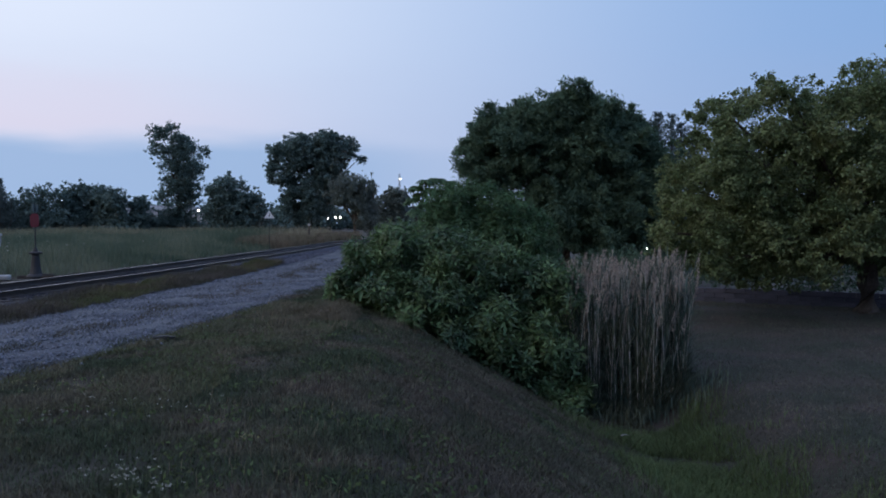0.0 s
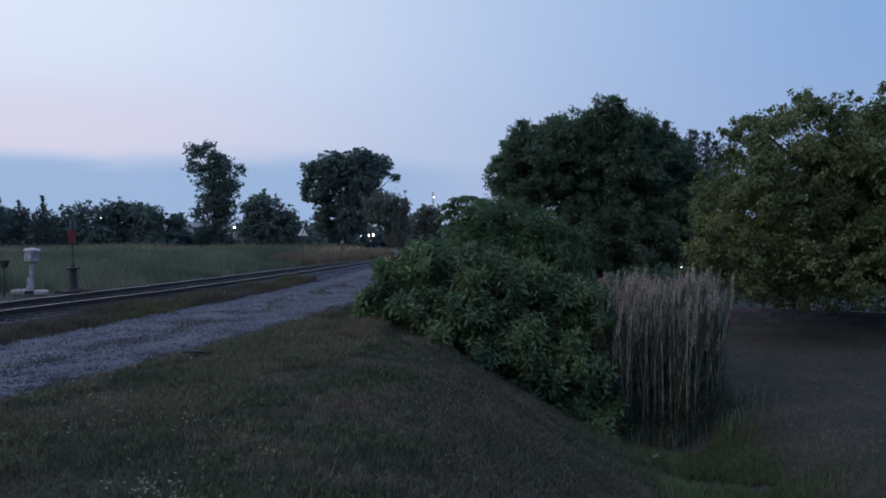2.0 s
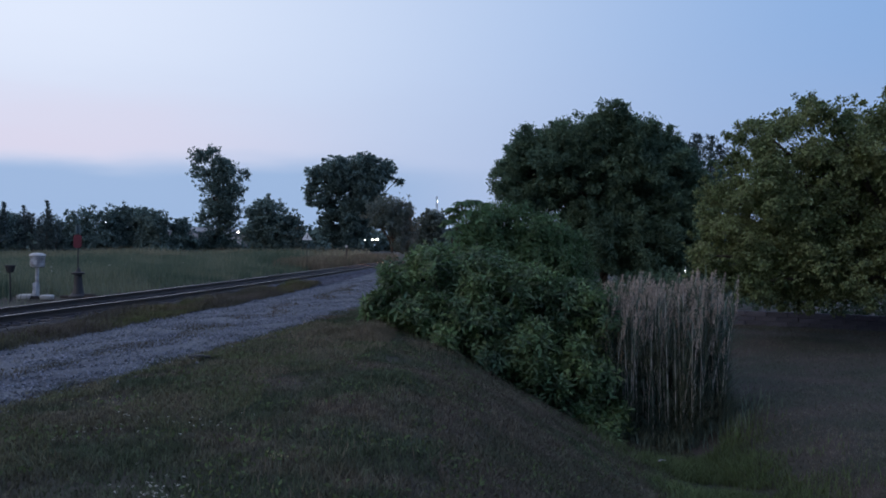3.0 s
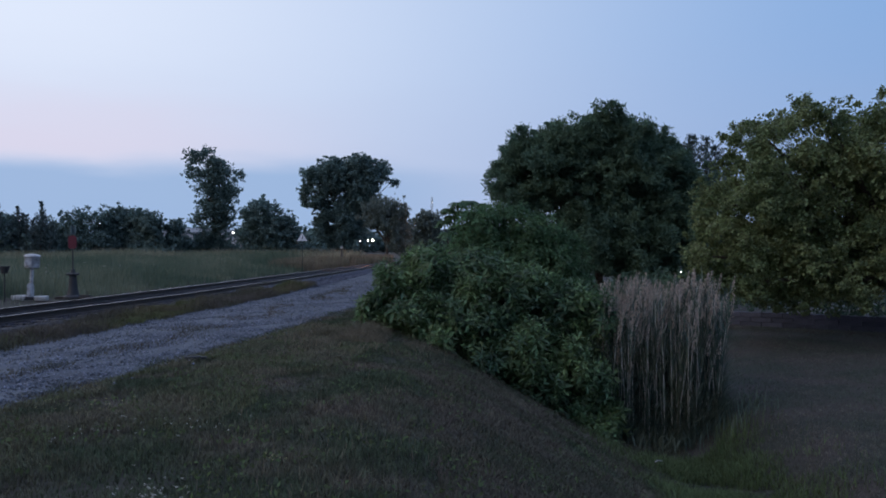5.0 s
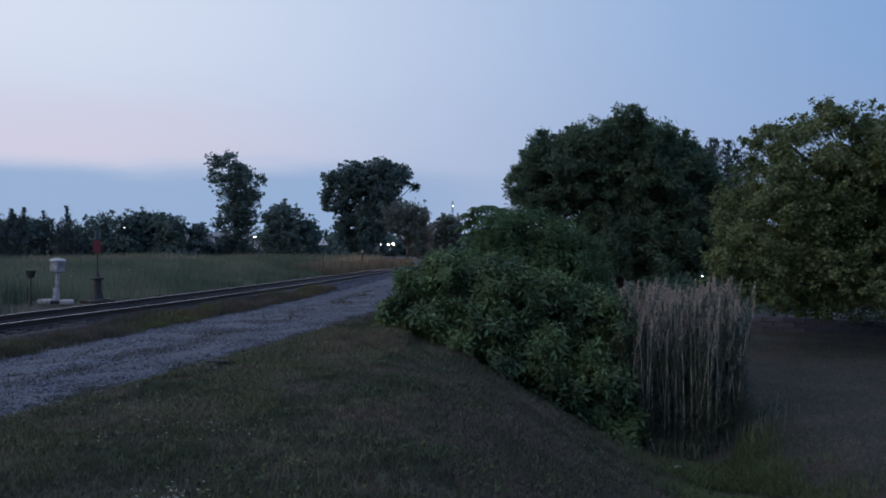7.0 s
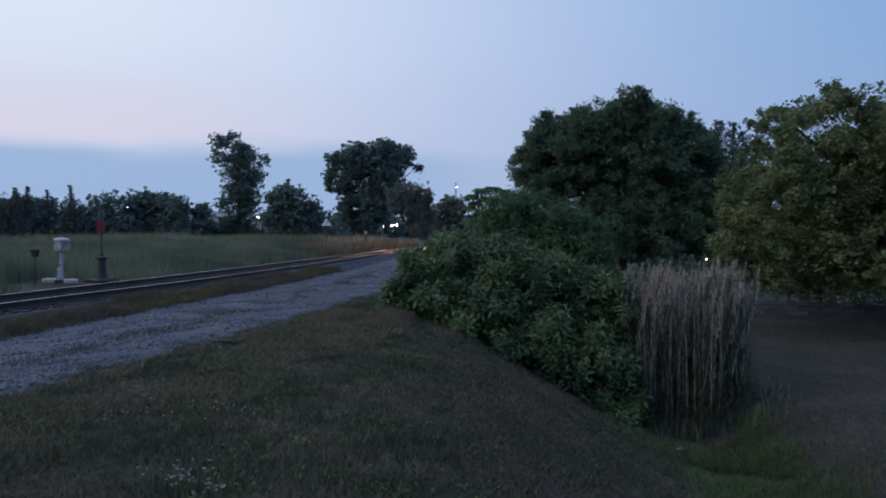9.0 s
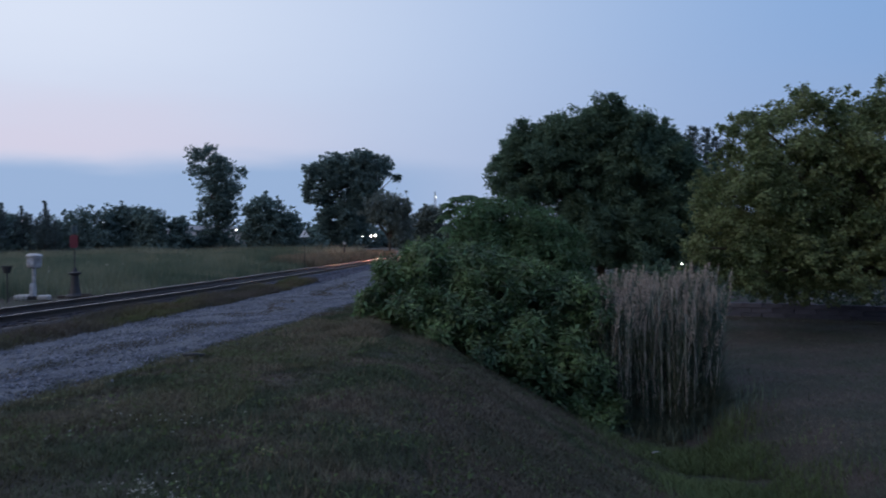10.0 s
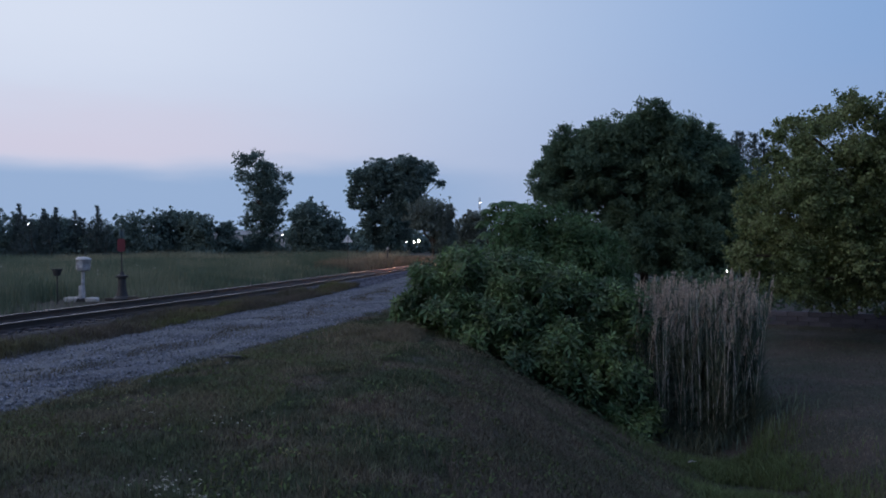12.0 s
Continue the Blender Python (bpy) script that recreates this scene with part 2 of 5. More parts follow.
def arrays(name, verts, faces, material, parent=None, label=""):
    """A mesh from an (n, 3) array and an (m, k) array of corners."""
    me = bpy.data.meshes.new(name)
    m, k = faces.shape
    me.vertices.add(len(verts))
    me.vertices.foreach_set("co", np.ascontiguousarray(verts, np.float32).ravel())
    me.loops.add(m * k)
    me.loops.foreach_set("vertex_index", np.ascontiguousarray(faces, np.int32).ravel())
    me.polygons.add(m)
    me.polygons.foreach_set("loop_start", np.arange(m, dtype=np.int32) * k)
    me.polygons.foreach_set("loop_total", np.full(m, k, np.int32))
    me.update(calc_edges=True)
    return finish(name, me, material, parent, label)


def box(bm, x, y, z, sx, sy, sz, bevel=0.0, turn=None):
    r = bmesh.ops.create_cube(bm, size=1, matrix=Matrix.Translation((x, y, z)) @ (turn or Matrix()) @ Matrix.Diagonal((sx, sy, sz, 1)))
    if bevel:
        edges = list({e for v in r["verts"] for e in v.link_edges})
        bmesh.ops.bevel(bm, geom=edges, offset=bevel, segments=2, affect="EDGES", profile=0.5)


def lathe(bm, profile, seg=20, centre=(0, 0, 0), sq=1.0):
    """Turned form: profile of (radius, z)."""
    rings = []
    for r, z in profile:
        rings.append([bm.verts.new((centre[0] + r * math.cos(2 * math.pi * i / seg), centre[1] + sq * r * math.sin(2 * math.pi * i / seg), centre[2] + z)) for i in range(seg)])
    for a, b in zip(rings, rings[1:]):
        for i in range(seg):
            bm.faces.new((a[i], a[(i + 1) % seg], b[(i + 1) % seg], b[i]))
    bm.faces.new(rings[0][::-1])
    bm.faces.new(rings[-1])


def tube(bm, points, radii, seg=8):
    rings = []
    pts = [Vector(p) for p in points]
    for i, p in enumerate(pts):
        d = (pts[min(i + 1, len(pts) - 1)] - pts[max(i - 1, 0)]).normalized()
        q = d.to_track_quat("Z", "Y")
        rings.append([bm.verts.new(p + q @ Vector((radii[i] * math.cos(2 * math.pi * k / seg), radii[i] * math.sin(2 * math.pi * k / seg), 0))) for k in range(seg)])
    for a, b in zip(rings, rings[1:]):
        for k in range(seg):
            bm.faces.new((a[k], a[(k + 1) % seg], b[(k + 1) % seg], b[k]))
    bm.faces.new(rings[0][::-1])
    bm.faces.new(rings[-1])


def unit(v):
    return v / np.maximum(np.linalg.norm(v, axis=1, keepdims=True), 1e-6)


def leaf_cards(rng, pts, out, length, width, droop=0.3, reach=0.5):
    """Folded, pointed leaves at pts that face about along out."""
    n = len(pts)
    axis = unit(rng.normal(size=(n, 3)) + out * reach + np.array((0, 0, -droop)))
    nor = unit(out * 0.7 + rng.normal(size=(n, 3)) * 0.6 + np.array((0, 0, 0.5)))
    sidev = unit(np.cross(axis, nor))
    nor = np.cross(sidev, axis)
    ln = (length * rng.uniform(0.65, 1.35, n))[:, None]
    wd = (width * rng.uniform(0.65, 1.35, n))[:, None]
    a = pts - axis * ln * 0.5
    c = pts + axis * ln * 0.5 - nor * ln * 0.12
    b = pts - axis * ln * 0.05 + sidev * wd * 0.5 + nor * wd * 0.18
    d = pts - axis * ln * 0.05 - sidev * wd * 0.5 + nor * wd * 0.18
    v = np.stack((a, b, c, d), 1).reshape(-1, 3)
    i = np.arange(n)[:, None] * 4
    f = np.concatenate((i + np.array((0, 1, 2)), i + np.array((0, 2, 3))), 1).reshape(-1, 3)
    return v, f


def lump_points(rng, lumps, per, inner=0.3, spray=0.5, flat=0.75, core=0.3, ragged=0.12):
    """Points and outward directions of leafy sprays that cover ellipsoids (x, y, z, rx, ry, rz)."""
    ps, os_ = [], []
    for x, y, z, rx, ry, rz in lumps:
        area = (rx * rz + rx * ry + ry * rz) / 3
        n = max(40, int(per * area))
        m = max(10, int(9.0 * area / spray ** 2))
        c = unit(rng.normal(size=(m, 3)))
        cr = np.where(rng.random(m) < inner, rng.uniform(0.3, 0.8, m), rng.uniform(0.76, 1.0, m))
        size = spray * rng.uniform(0.45, 1.15, m)
        stray = rng.random(m) < 0.3
        cr = np.where(stray, rng.uniform(0.95, 1.05 + ragged, m), cr)
        size = np.where(stray, size * 0.6, size)
        k = rng.integers(0, m, n)
        half = np.array((rx, ry, rz))
        centre = np.array((x, y, z)) + c * cr[:, None] * half
        off = unit(rng.normal(size=(n, 3))) * (rng.random(n) ** 0.5)[:, None] * size[k][:, None]
        lift = off * np.array((1, 1, flat))
        lift[:, 2] -= 0.3 * (off[:, 0] ** 2 + off[:, 1] ** 2) / size[k]
        ps.append(centre[k] + lift)
        os_.append(unit(c[k] * 0.7 + unit(off) * 0.6 + np.array((0, 0, 0.5))))
        # leaves deeper in, on the inner twigs
        q = int(n * core)
        d = unit(rng.normal(size=(q, 3)))
        ps.append(np.array((x, y, z)) + d * (rng.uniform(0.35, 0.86, q)[:, None]) * half)
        os_.append(unit(d + np.array((0, 0, 0.4))))
    return np.concatenate(ps), np.concatenate(os_)


def fill_depth(rng, lumps, cy, depth):
    """Turn lumps (x, z, rx, rz) on a crown's outline into a crown with depth."""
    xs = [l[0] for l in lumps]
    cx, half = (min(xs) + max(xs)) / 2, (max(xs) - min(xs)) / 2 + 0.5
    res = []
    for x, z, rx, rz in lumps:
        room = depth * math.sqrt(max(0.05, 1 - ((x - cx) / half) ** 2))
        ry = (rx + rz) / 2
        res.append((x, cy + rng.uniform(-0.25, 0.25) * room, z, rx, ry, rz))
        if room > ry * 0.8:
            res.append((x + rng.uniform(-.2, .2) * rx, cy - room * rng.uniform(0.5, 0.8), z - 0.12 * rz, rx * 0.85, ry * 0.85, rz * 0.85))
            res.append((x + rng.uniform(-.2, .2) * rx, cy + room * rng.uniform(0.5, 0.8), z - 0.12 * rz, rx * 0.85, ry * 0.85, rz * 0.85))
    return res


def gappy(rng, pts, size, bare):
    """True for the leaves to keep: boughs of about this size with hollows between them."""
    f = 1.0 / size
    n = np.array([noise.noise((a * f, b * f, c * f * 1.25)) + 0.35 * noise.noise((a * f * 2.7, b * f * 2.7, c * f * 2.7)) for a, b, c in pts])
    return n > bare + rng.uniform(-0.10, 0.10, len(pts))


def inner_leaves(rng, lumps, per, reach=0.62):
    """Sparser leaves on the twigs inside the crown."""
    ps, os_ = [], []
    for x, y, z, rx, ry, rz in lumps:
        q = int(per * (rx * rz + rx * ry + ry * rz) / 3)
        d = unit(rng.normal(size=(q, 3)))
        ps.append(np.array((x, y, z)) + d * (rng.random(q)[:, None] ** 0.5) * reach * np.array((rx, ry, rz)))
        os_.append(d)
    return np.concatenate(ps), np.concatenate(os_)


def tree(name, label, category, base, lumps, cy, depth, leaf, per, length, width, trunk=0.2, seed=1, lean=(0, 0), group="", inner=0.3, fork=0.35, spray=0.5, core=0.3, ragged=0.12, reach=0.5, bough=0.0, bare=-0.12, droop=0.4):
    """Tree: tapered trunk with limbs into each clump of the crown, and a crown of many small leaves."""
    rng = np.random.default_rng(seed)
    bx, by, bz = base
    root = thing(name, bx, by, bz)
    grow = 1.0 if bough else 0.97
    full = [(a, b, c, d * grow, e * grow, g * grow) for a, b, c, d, e, g in fill_depth(rng, lumps, cy, depth)]
    pts, out = lump_points(rng, full, per, inner, spray, 0.75, core, ragged)
    if bough:
        some = gappy(rng, pts, bough, bare)
        p2, o2 = inner_leaves(rng, full, per * 0.14, 0.65)
        pts, out = np.concatenate((pts[some], p2)), np.concatenate((out[some], o2))
    keep = pts[:, 2] > bz + 0.15
    v, f = leaf_cards(rng, pts[keep], out[keep], length, width, droop, reach)
    arrays("crown", v - np.array((bx, by, bz)), f, leaf, root)
    bm = bmesh.new()
    top = max(l[1] for l in lumps) - bz
    h = top * fork
    tip = Vector((lean[0], lean[1], h))
    tube(bm, [(0, 0, -0.2), (0.02, 0, 0.1), tip * 0.5 + Vector((0.06, 0.03, 0)), tip], [trunk * 1.5, trunk * 1.1, trunk * 0.95, trunk * 0.8], 10)
    part("trunk", bm, M["bark"], root)
    for l in full[:: max(1, len(full) // 18)]:
        goal = Vector((l[0] - bx, l[1] - by, l[2] - bz))
        if goal.z < h * 0.7:
            continue
        m1 = tip.lerp(goal, 0.45) + Vector((rng.uniform(-.1, .1), rng.uniform(-.1, .1), 0.06)) * goal.length * 0.6
        bm = bmesh.new()
        tube(bm, [tip - Vector((0, 0, 0.1 * h)), tip.lerp(m1, 0.5), m1, goal], [trunk * 0.55, trunk * 0.42, trunk * 0.28, trunk * 0.08], 6)
        part("limb", bm, M["bark"], root)
    return tagged(root, label, category, group)


def blades(rng, pts, height, width, lean=0.35, curl=0.4):
    """Grass blades, two bent pieces each, rooted at pts."""
    n = len(pts)
    az = rng.uniform(0, 2 * np.pi, n)
    d = np.stack((np.cos(az), np.sin(az), np.zeros(n)), 1)
    s = np.stack((-np.sin(az + rng.uniform(-1, 1, n)), np.cos(az), np.zeros(n)), 1)
    s = unit(s)
    h = (height * rng.uniform(0.5, 1.25, n))[:, None] if np.isscalar(height) else (height * rng.uniform(0.6, 1.2, n))[:, None]
    w = (width * rng.uniform(0.7, 1.3, n))[:, None]
    ln = (lean * rng.uniform(0.1, 1.0, n))[:, None]
    mid = pts + d * h * ln * 0.4 + np.array((0, 0, 1)) * h * 0.55
    tip = pts + d * h * ln * (1 + curl) + np.array((0, 0, 1)) * h
    v = np.stack((pts - s * w * 0.5, pts + s * w * 0.5, mid + s * w * 0.4, mid - s * w * 0.4, tip), 1).reshape(-1, 3)
    i = np.arange(n)[:, None] * 5
    f = np.concatenate((i + np.array((0, 1, 2)), i + np.array((0, 2, 3)), i + np.array((3, 2, 4))), 1).reshape(-1, 3)
    return v, f


# ---------------------------------------------------------------- lie of the land


def sstep(t):
    t = np.clip(t, 0, 1)
    return t * t * (3 - 2 * t)


def land(x, y):
    """Height of the ground: level verge, a grassy ditch beside it, a lower lawn past the ditch."""
    x, y = np.asarray(x, float), np.asarray(y, float)
    yy = np.clip(y, -6, 34)
    crest = -0.35 - 0.048 * yy
    floor_x = 4.9 + 0.05 * (18.5 - yy)
    deep = -2.5
    lawn = -1.75 + 0.32 * sstep((y - 10) / 24)
    down = deep * sstep((x - crest) / (floor_x - crest) * 0.97)
    back = deep + (lawn - deep) * sstep((x - floor_x - 0.2) / 2.3)
    z = np.where(x < floor_x + 0.2, down, back)
    fade = sstep((y - 34) / 30)
    flat = -1.0 * sstep((x + 4) / 10)
    return z * (1 - fade) + flat * fade


def rail_x(y):
    """Where the near rail runs."""
    y = np.asarray(y, float)
    bend = np.maximum(y - 62, 0)
    return -9.2 + 0.125 * (y - 16) - 0.0006 * (np.minimum(y, 62) - 16) ** 2 - 0.055 * bend + bend ** 2 / 160


GAUGE = 1.5
RAIL_TOP = 0.32


def cant(y):
    """How far the near rail lies below the far one in the curve."""
    return 0.04 * float(sstep((np.asarray(y, float) - 17) / 10))




def track_mid(y):
    return rail_x(y) - GAUGE / 2 * 1.005


def road_left(y):
    y = np.asarray(y, float)
    return -7.5 + 0.12 * (y - 13) - 0.0012 * np.minimum(y - 13, 45) ** 2 * np.sign(y - 13)


def road_right(y):
    y = np.asarray(y, float)
    return np.minimum(-4.75 + 0.205 * (y - 8) - 0.0022 * (y - 8) ** 2 * np.sign(y - 8), road_left(y) + 4.2)


def strip(name, ys, lo, hi, z, material, across=10, crown=0.0, rough=0.0, label="", dip=0.0):
    """A sheet between two edges that follows the land."""
    rng = np.random.default_rng(5)
    u = np.linspace(0, 1, across)
    Y, U = np.meshgrid(ys, u, indexing="ij")
    X = lo(Y) * (1 - U) + hi(Y) * U
    Z = land(X, Y) + z + crown * np.sin(np.pi * U) + rng.normal(size=X.shape) * rough
    Z[:, 0] -= 0.08
    Z[:, -1] -= 0.08
    v = np.stack((X, Y, Z), 2).reshape(-1, 3)
    n, m = len(ys), across
    i = (np.arange(n - 1)[:, None] * m + np.arange(m - 1)[None]).ravel()
    f = np.stack((i, i + 1, i + m + 1, i + m), 1)
    ob = arrays(name, v, f, material)
    ob.data.polygons.foreach_set("use_smooth", np.ones(len(f), bool))
    return tagged(ob, label, name.split("_")[-1], kind="structure")


def axis(*stretches):
    """Even steps in each stretch (from, to, step)."""
    out = []
    for a, b, s in stretches:
        out += list(np.arange(a, b, s))
    return np.array(out + [stretches[-1][1]])


gx = axis((-2400, -400, 250), (-400, -60, 34), (-60, -14, 4), (-14, 12, 0.4), (12, 30, 1.5), (30, 120, 15), (120, 2400, 240))
gy = axis((-400, -40, 60), (-40, -6, 4), (-6, 40, 0.5), (40, 80, 2), (80, 300, 14), (300, 3000, 270))
GX, GY = np.meshgrid(gx, gy, indexing="ij")
GZ = land(GX, GY)
near = (np.abs(GX) < 30) & (GY < 60)
GZ = GZ + np.where(near, [[noise.noise((a * 0.5, b * 0.5, 0)) * 0.03 - 0.03 for b in gy] for a in gx], 0)
i = (np.arange(len(gx) - 1)[:, None] * len(gy) + np.arange(len(gy) - 1)[None]).ravel()
ground = arrays("ground", np.stack((GX, GY, GZ), 2).reshape(-1, 3), np.stack((i, i + len(gy), i + len(gy) + 1, i + 1), 1), M["ground"])
ground.data.polygons.foreach_set("use_smooth", np.ones(len(ground.data.polygons), bool))
tagged(ground, "grassy verge, ditch and mown lawn under dusk light", "ground", kind="structure")

strip("road", axis((-8, 40, 0.5), (40, 90, 2)), road_left, road_right, 0.03, M["gravel"], 16, 0.03, 0.012, "grey crushed-stone service road beside the railway")
strip("cinder_verge", axis((-8, 40, 0.5), (40, 120, 2)), lambda y: rail_x(y) - 3.2, lambda y: rail_x(y) + 0.95, 0.05, M["soil"], 10, 0.03, 0.01, "dark cindery soil along the track")

# ---------------------------------------------------------------- railway
track = thing("railway_track")
tagged(track, "single railway track with rusty rails on timber ties", "railway track", kind="structure")
ys = axis((-10, 62, 1.0), (62, 215, 1.5))
prof = [(-1.5, 0), (1.5, 0), (1.6, 0.03), (1.35, 0.13), (-1.35, 0.13), (-1.6, 0.03)]


def sweep(bm, profile, line, ysweep, low=0.0, tilt=0.0):
    rings = []
    for yv in ysweep:
        x0 = float(line(yv))
        s = (float(line(yv + 0.1)) - float(line(yv - 0.1))) / 0.2
        k = math.hypot(1, s)
        rings.append([bm.verts.new((x0 + a / k, yv - a * s / k, b - (low + tilt * (a / GAUGE + 0.5)) * cant(yv))) for a, b in profile])
    for a, b in zip(rings, rings[1:]):
        for k in range(len(profile)):
            bm.faces.new((a[k], a[(k + 1) % len(profile)], b[(k + 1) % len(profile)], b[k]))
    bm.faces.new(rings[0])
    bm.faces.new(rings[-1][::-1])


bm = bmesh.new()
sweep(bm, [(-2.0, 0.0), (1.72, 0.0), (1.38, 0.14), (-1.6, 0.14)], track_mid, ys, 0.0, 1.0)
bmesh.ops.recalc_face_normals(bm, faces=bm.faces)
part("ballast_bed", bm, M["ballast"], track, "grey ballast bed with weeds")
web = [(-0.07, 0), (0.07, 0), (0.07, 0.012), (0.012, 0.035), (0.010, 0.11), (0.034, 0.125), (0.034, 0.150), (-0.034, 0.150), (-0.034, 0.125), (-0.010, 0.11), (-0.012, 0.035), (-0.07, 0.012)]
cap = [(-0.028, 0.1425), (0.028, 0.1425), (0.026, 0.154), (0.020, 0.158), (-0.020, 0.158), (-0.026, 0.154)]
for off in (0.0, -GAUGE):
    line = (lambda o: (lambda y: rail_x(y) + o))(off)
    bm = bmesh.new()
    sweep(bm, [(a, b + RAIL_TOP - 0.158) for a, b in web], line, ys, 1.0 if off == 0.0 else 0.0)
    bmesh.ops.recalc_face_normals(bm, faces=bm.faces)
    rail = part("rail", bm, M["rust"], track, "rusty steel rail")
    bm = bmesh.new()
    sweep(bm, [(a, b + RAIL_TOP - 0.158) for a, b in cap], line, ys, 1.0 if off == 0.0 else 0.0)
    bmesh.ops.recalc_face_normals(bm, faces=bm.faces)
    part("rail_head", bm, M["railhead"], rail, "wheel-worn shiny rail head")

# ---------------------------------------------------------------- beside the track
stand = thing("switch_stand", -11.75, 27.7, 0.08, -12)
bm = bmesh.new()
lathe(bm, [(0.30, 0), (0.30, 0.06), (0.20, 0.14), (0.15, 0.35), (0.12, 0.72), (0.13, 0.76), (0.21, 0.78), (0.21, 0.83), (0.09, 0.86), (0.05, 0.98)], 14)
part("pedestal", bm, M["black_iron"], stand, "black cast-iron switch pedestal")
bm = bmesh.new()
tube(bm, [(0, 0, 0.95), (0, 0, 2.42)], [0.022, 0.020], 8)
part("spindle", bm, M["black_iron"], stand)
bm = bmesh.new()
# red target: a plate with clipped corners
w, h, c = 0.155, 0.22, 0.06
ring = [(-w + c, -h), (w - c, -h), (w, -h + c), (w, h - c), (w - c, h), (-w + c, h), (-w, h - c), (-w, -h + c)]
fr = [bm.verts.new((a, -0.026, 1.86 + b)) for a, b in ring]
bk = [bm.verts.new((a, -0.018, 1.86 + b)) for a, b in ring]
bm.faces.new(fr)
bm.faces.new(bk[::-1])
for k in range(8):
    bm.faces.new((fr[k], bk[k], bk[(k + 1) % 8], fr[(k + 1) % 8]))
bmesh.ops.recalc_face_normals(bm, faces=bm.faces)
part("target", bm, M["red_paint"], stand, "faded red switch target")
bm = bmesh.new()
box(bm, 0.0, 0.028, 2.26, 0.012, 0.26, 0.26, 0.004)
box(bm, 0.0, 0.0, 2.26, 0.20, 0.012, 0.26, 0.004)
part("top_target", bm, M["green_paint"], stand, "dull green crossed upper target")
bm = bmesh.new()
box(bm, 0.32, 0, 0.10, 0.62, 0.07, 0.06, 0.01)
part("throw_lever", bm, M["black_iron"], stand)
bm = bmesh.new()
box(bm, 0.35, 0.0, 0.02, 1.9, 0.24, 0.10, 0.015)
part("head_block", bm, M["tie"], stand, "long dark timber head block")
tagged(stand, "black iron switch stand with red target beside the track", "switch stand")

# white signal case on a pipe post with a two-part concrete foot
case = new("signal_junction_case")
case.matrix_basis = pose(-13.18, 27.8, 0.06, 0, 2.0, 8)
bm = bmesh.new()
lathe(bm, [(0.10, 0.06), (0.085, 0.42), (0.058, 0.50), (0.056, 1.02), (0.11, 1.04), (0.11, 1.06)], 14)
part("post", bm, M["galvanised"], case, "white painted pipe post")
bm = bmesh.new()
lathe(bm, [(0.17, 1.02), (0.225, 1.06), (0.235, 1.09), (0.235, 1.38), (0.262, 1.39), (0.262, 1.43), (0.235, 1.455), (0.16, 1.49), (0.0001, 1.505)], 20, sq=0.85)
part("hood", bm, M["galvanised"], case, "round white metal hood, weathered", True)
bm = bmesh.new()
lathe(bm, [(0.236, 1.19), (0.248, 1.195), (0.248, 1.215), (0.236, 1.22)], 20, sq=0.85)
part("band", bm, M["steel"], case, "dull metal band round the hood")
bm = bmesh.new()
box(bm, -0.05, -0.205, 1.23, 0.2, 0.03, 0.22, 0.008)
part("access_door", bm, M["galvanised"], case)
bm = bmesh.new()
box(bm, -0.02, -0.13, 0.30, 0.13, 0.07, 0.44, 0.02)
part("cable_boot", bm, M["galvanised"], case)
for sx, ln in ((-0.36, 0.42), (0.34, 0.40)):
    bm = bmesh.new()
    box(bm, sx, 0, 0.04, ln, 0.34, 0.17, 0.05)
    for v in bm.verts:
        v.co += Vector((noise.noise(v.co * 6), noise.noise(v.co * 6 + Vector((9, 0, 0))), noise.noise(v.co * 6 + Vector((0, 9, 0))))) * 0.035
    part("foot_block", bm, M["concrete"], case, "pale rounded concrete block")
bm = bmesh.new()
box(bm, 0.0, 0, 0.03, 0.36, 0.28, 0.12, 0.02)
part("foot_plate", bm, M["black_iron"], case)
tagged(case, "white round signal case on a post with concrete foot", "signal case")

tub = thing("derail_marker_box", -13.74, 27.2, 0.07)
bm = bmesh.new()
lathe(bm, [(0.11, 0.86), (0.165, 1.06), (0.19, 1.065), (0.19, 1.10), (0.17, 1.10)], 12, sq=0.7)
part("box", bm, M["black_iron"], tub, "small dark tapered box")
bm = bmesh.new()
tube(bm, [(0, 0, -0.1), (0, 0, 0.88)], [0.022, 0.022], 8)
part("post", bm, M["black_iron"], tub)
tagged(tub, "small dark box on a thin steel post in grass", "marker")

sign = thing("track_sign", -9.4, 60.0, 0.0, 4)
bm = bmesh.new()
tri = [(-0.37, 2.16), (0.37, 2.16), (0.0, 2.72)]
fr = [bm.verts.new((a, -0.03, b)) for a, b in tri]
bk = [bm.verts.new((a, -0.02, b)) for a, b in tri]
bm.faces.new(fr)
bm.faces.new(bk[::-1])
for k in range(3):
    bm.faces.new((fr[k], bk[k], bk[(k + 1) % 3], fr[(k + 1) % 3]))
bmesh.ops.recalc_face_normals(bm, faces=bm.faces)
plate = part("plate", bm, M["white_paint"], sign, "white triangular plate")
bm = bmesh.new()
box(bm, 0.03, -0.036, 2.40, 0.05, 0.008, 0.26, 0.0, pose(0, 0, 0, 0, 12, 0))
part("stroke", bm, M["black_iron"], plate, "dark stroke on the plate")
bm = bmesh.new()
box(bm, 0, 0, 1.25, 0.04, 0.03, 2.9, 0.006)
part("post", bm, M["black_iron"], sign)
tagged(sign, "white triangular railway sign on a thin steel post", "sign")

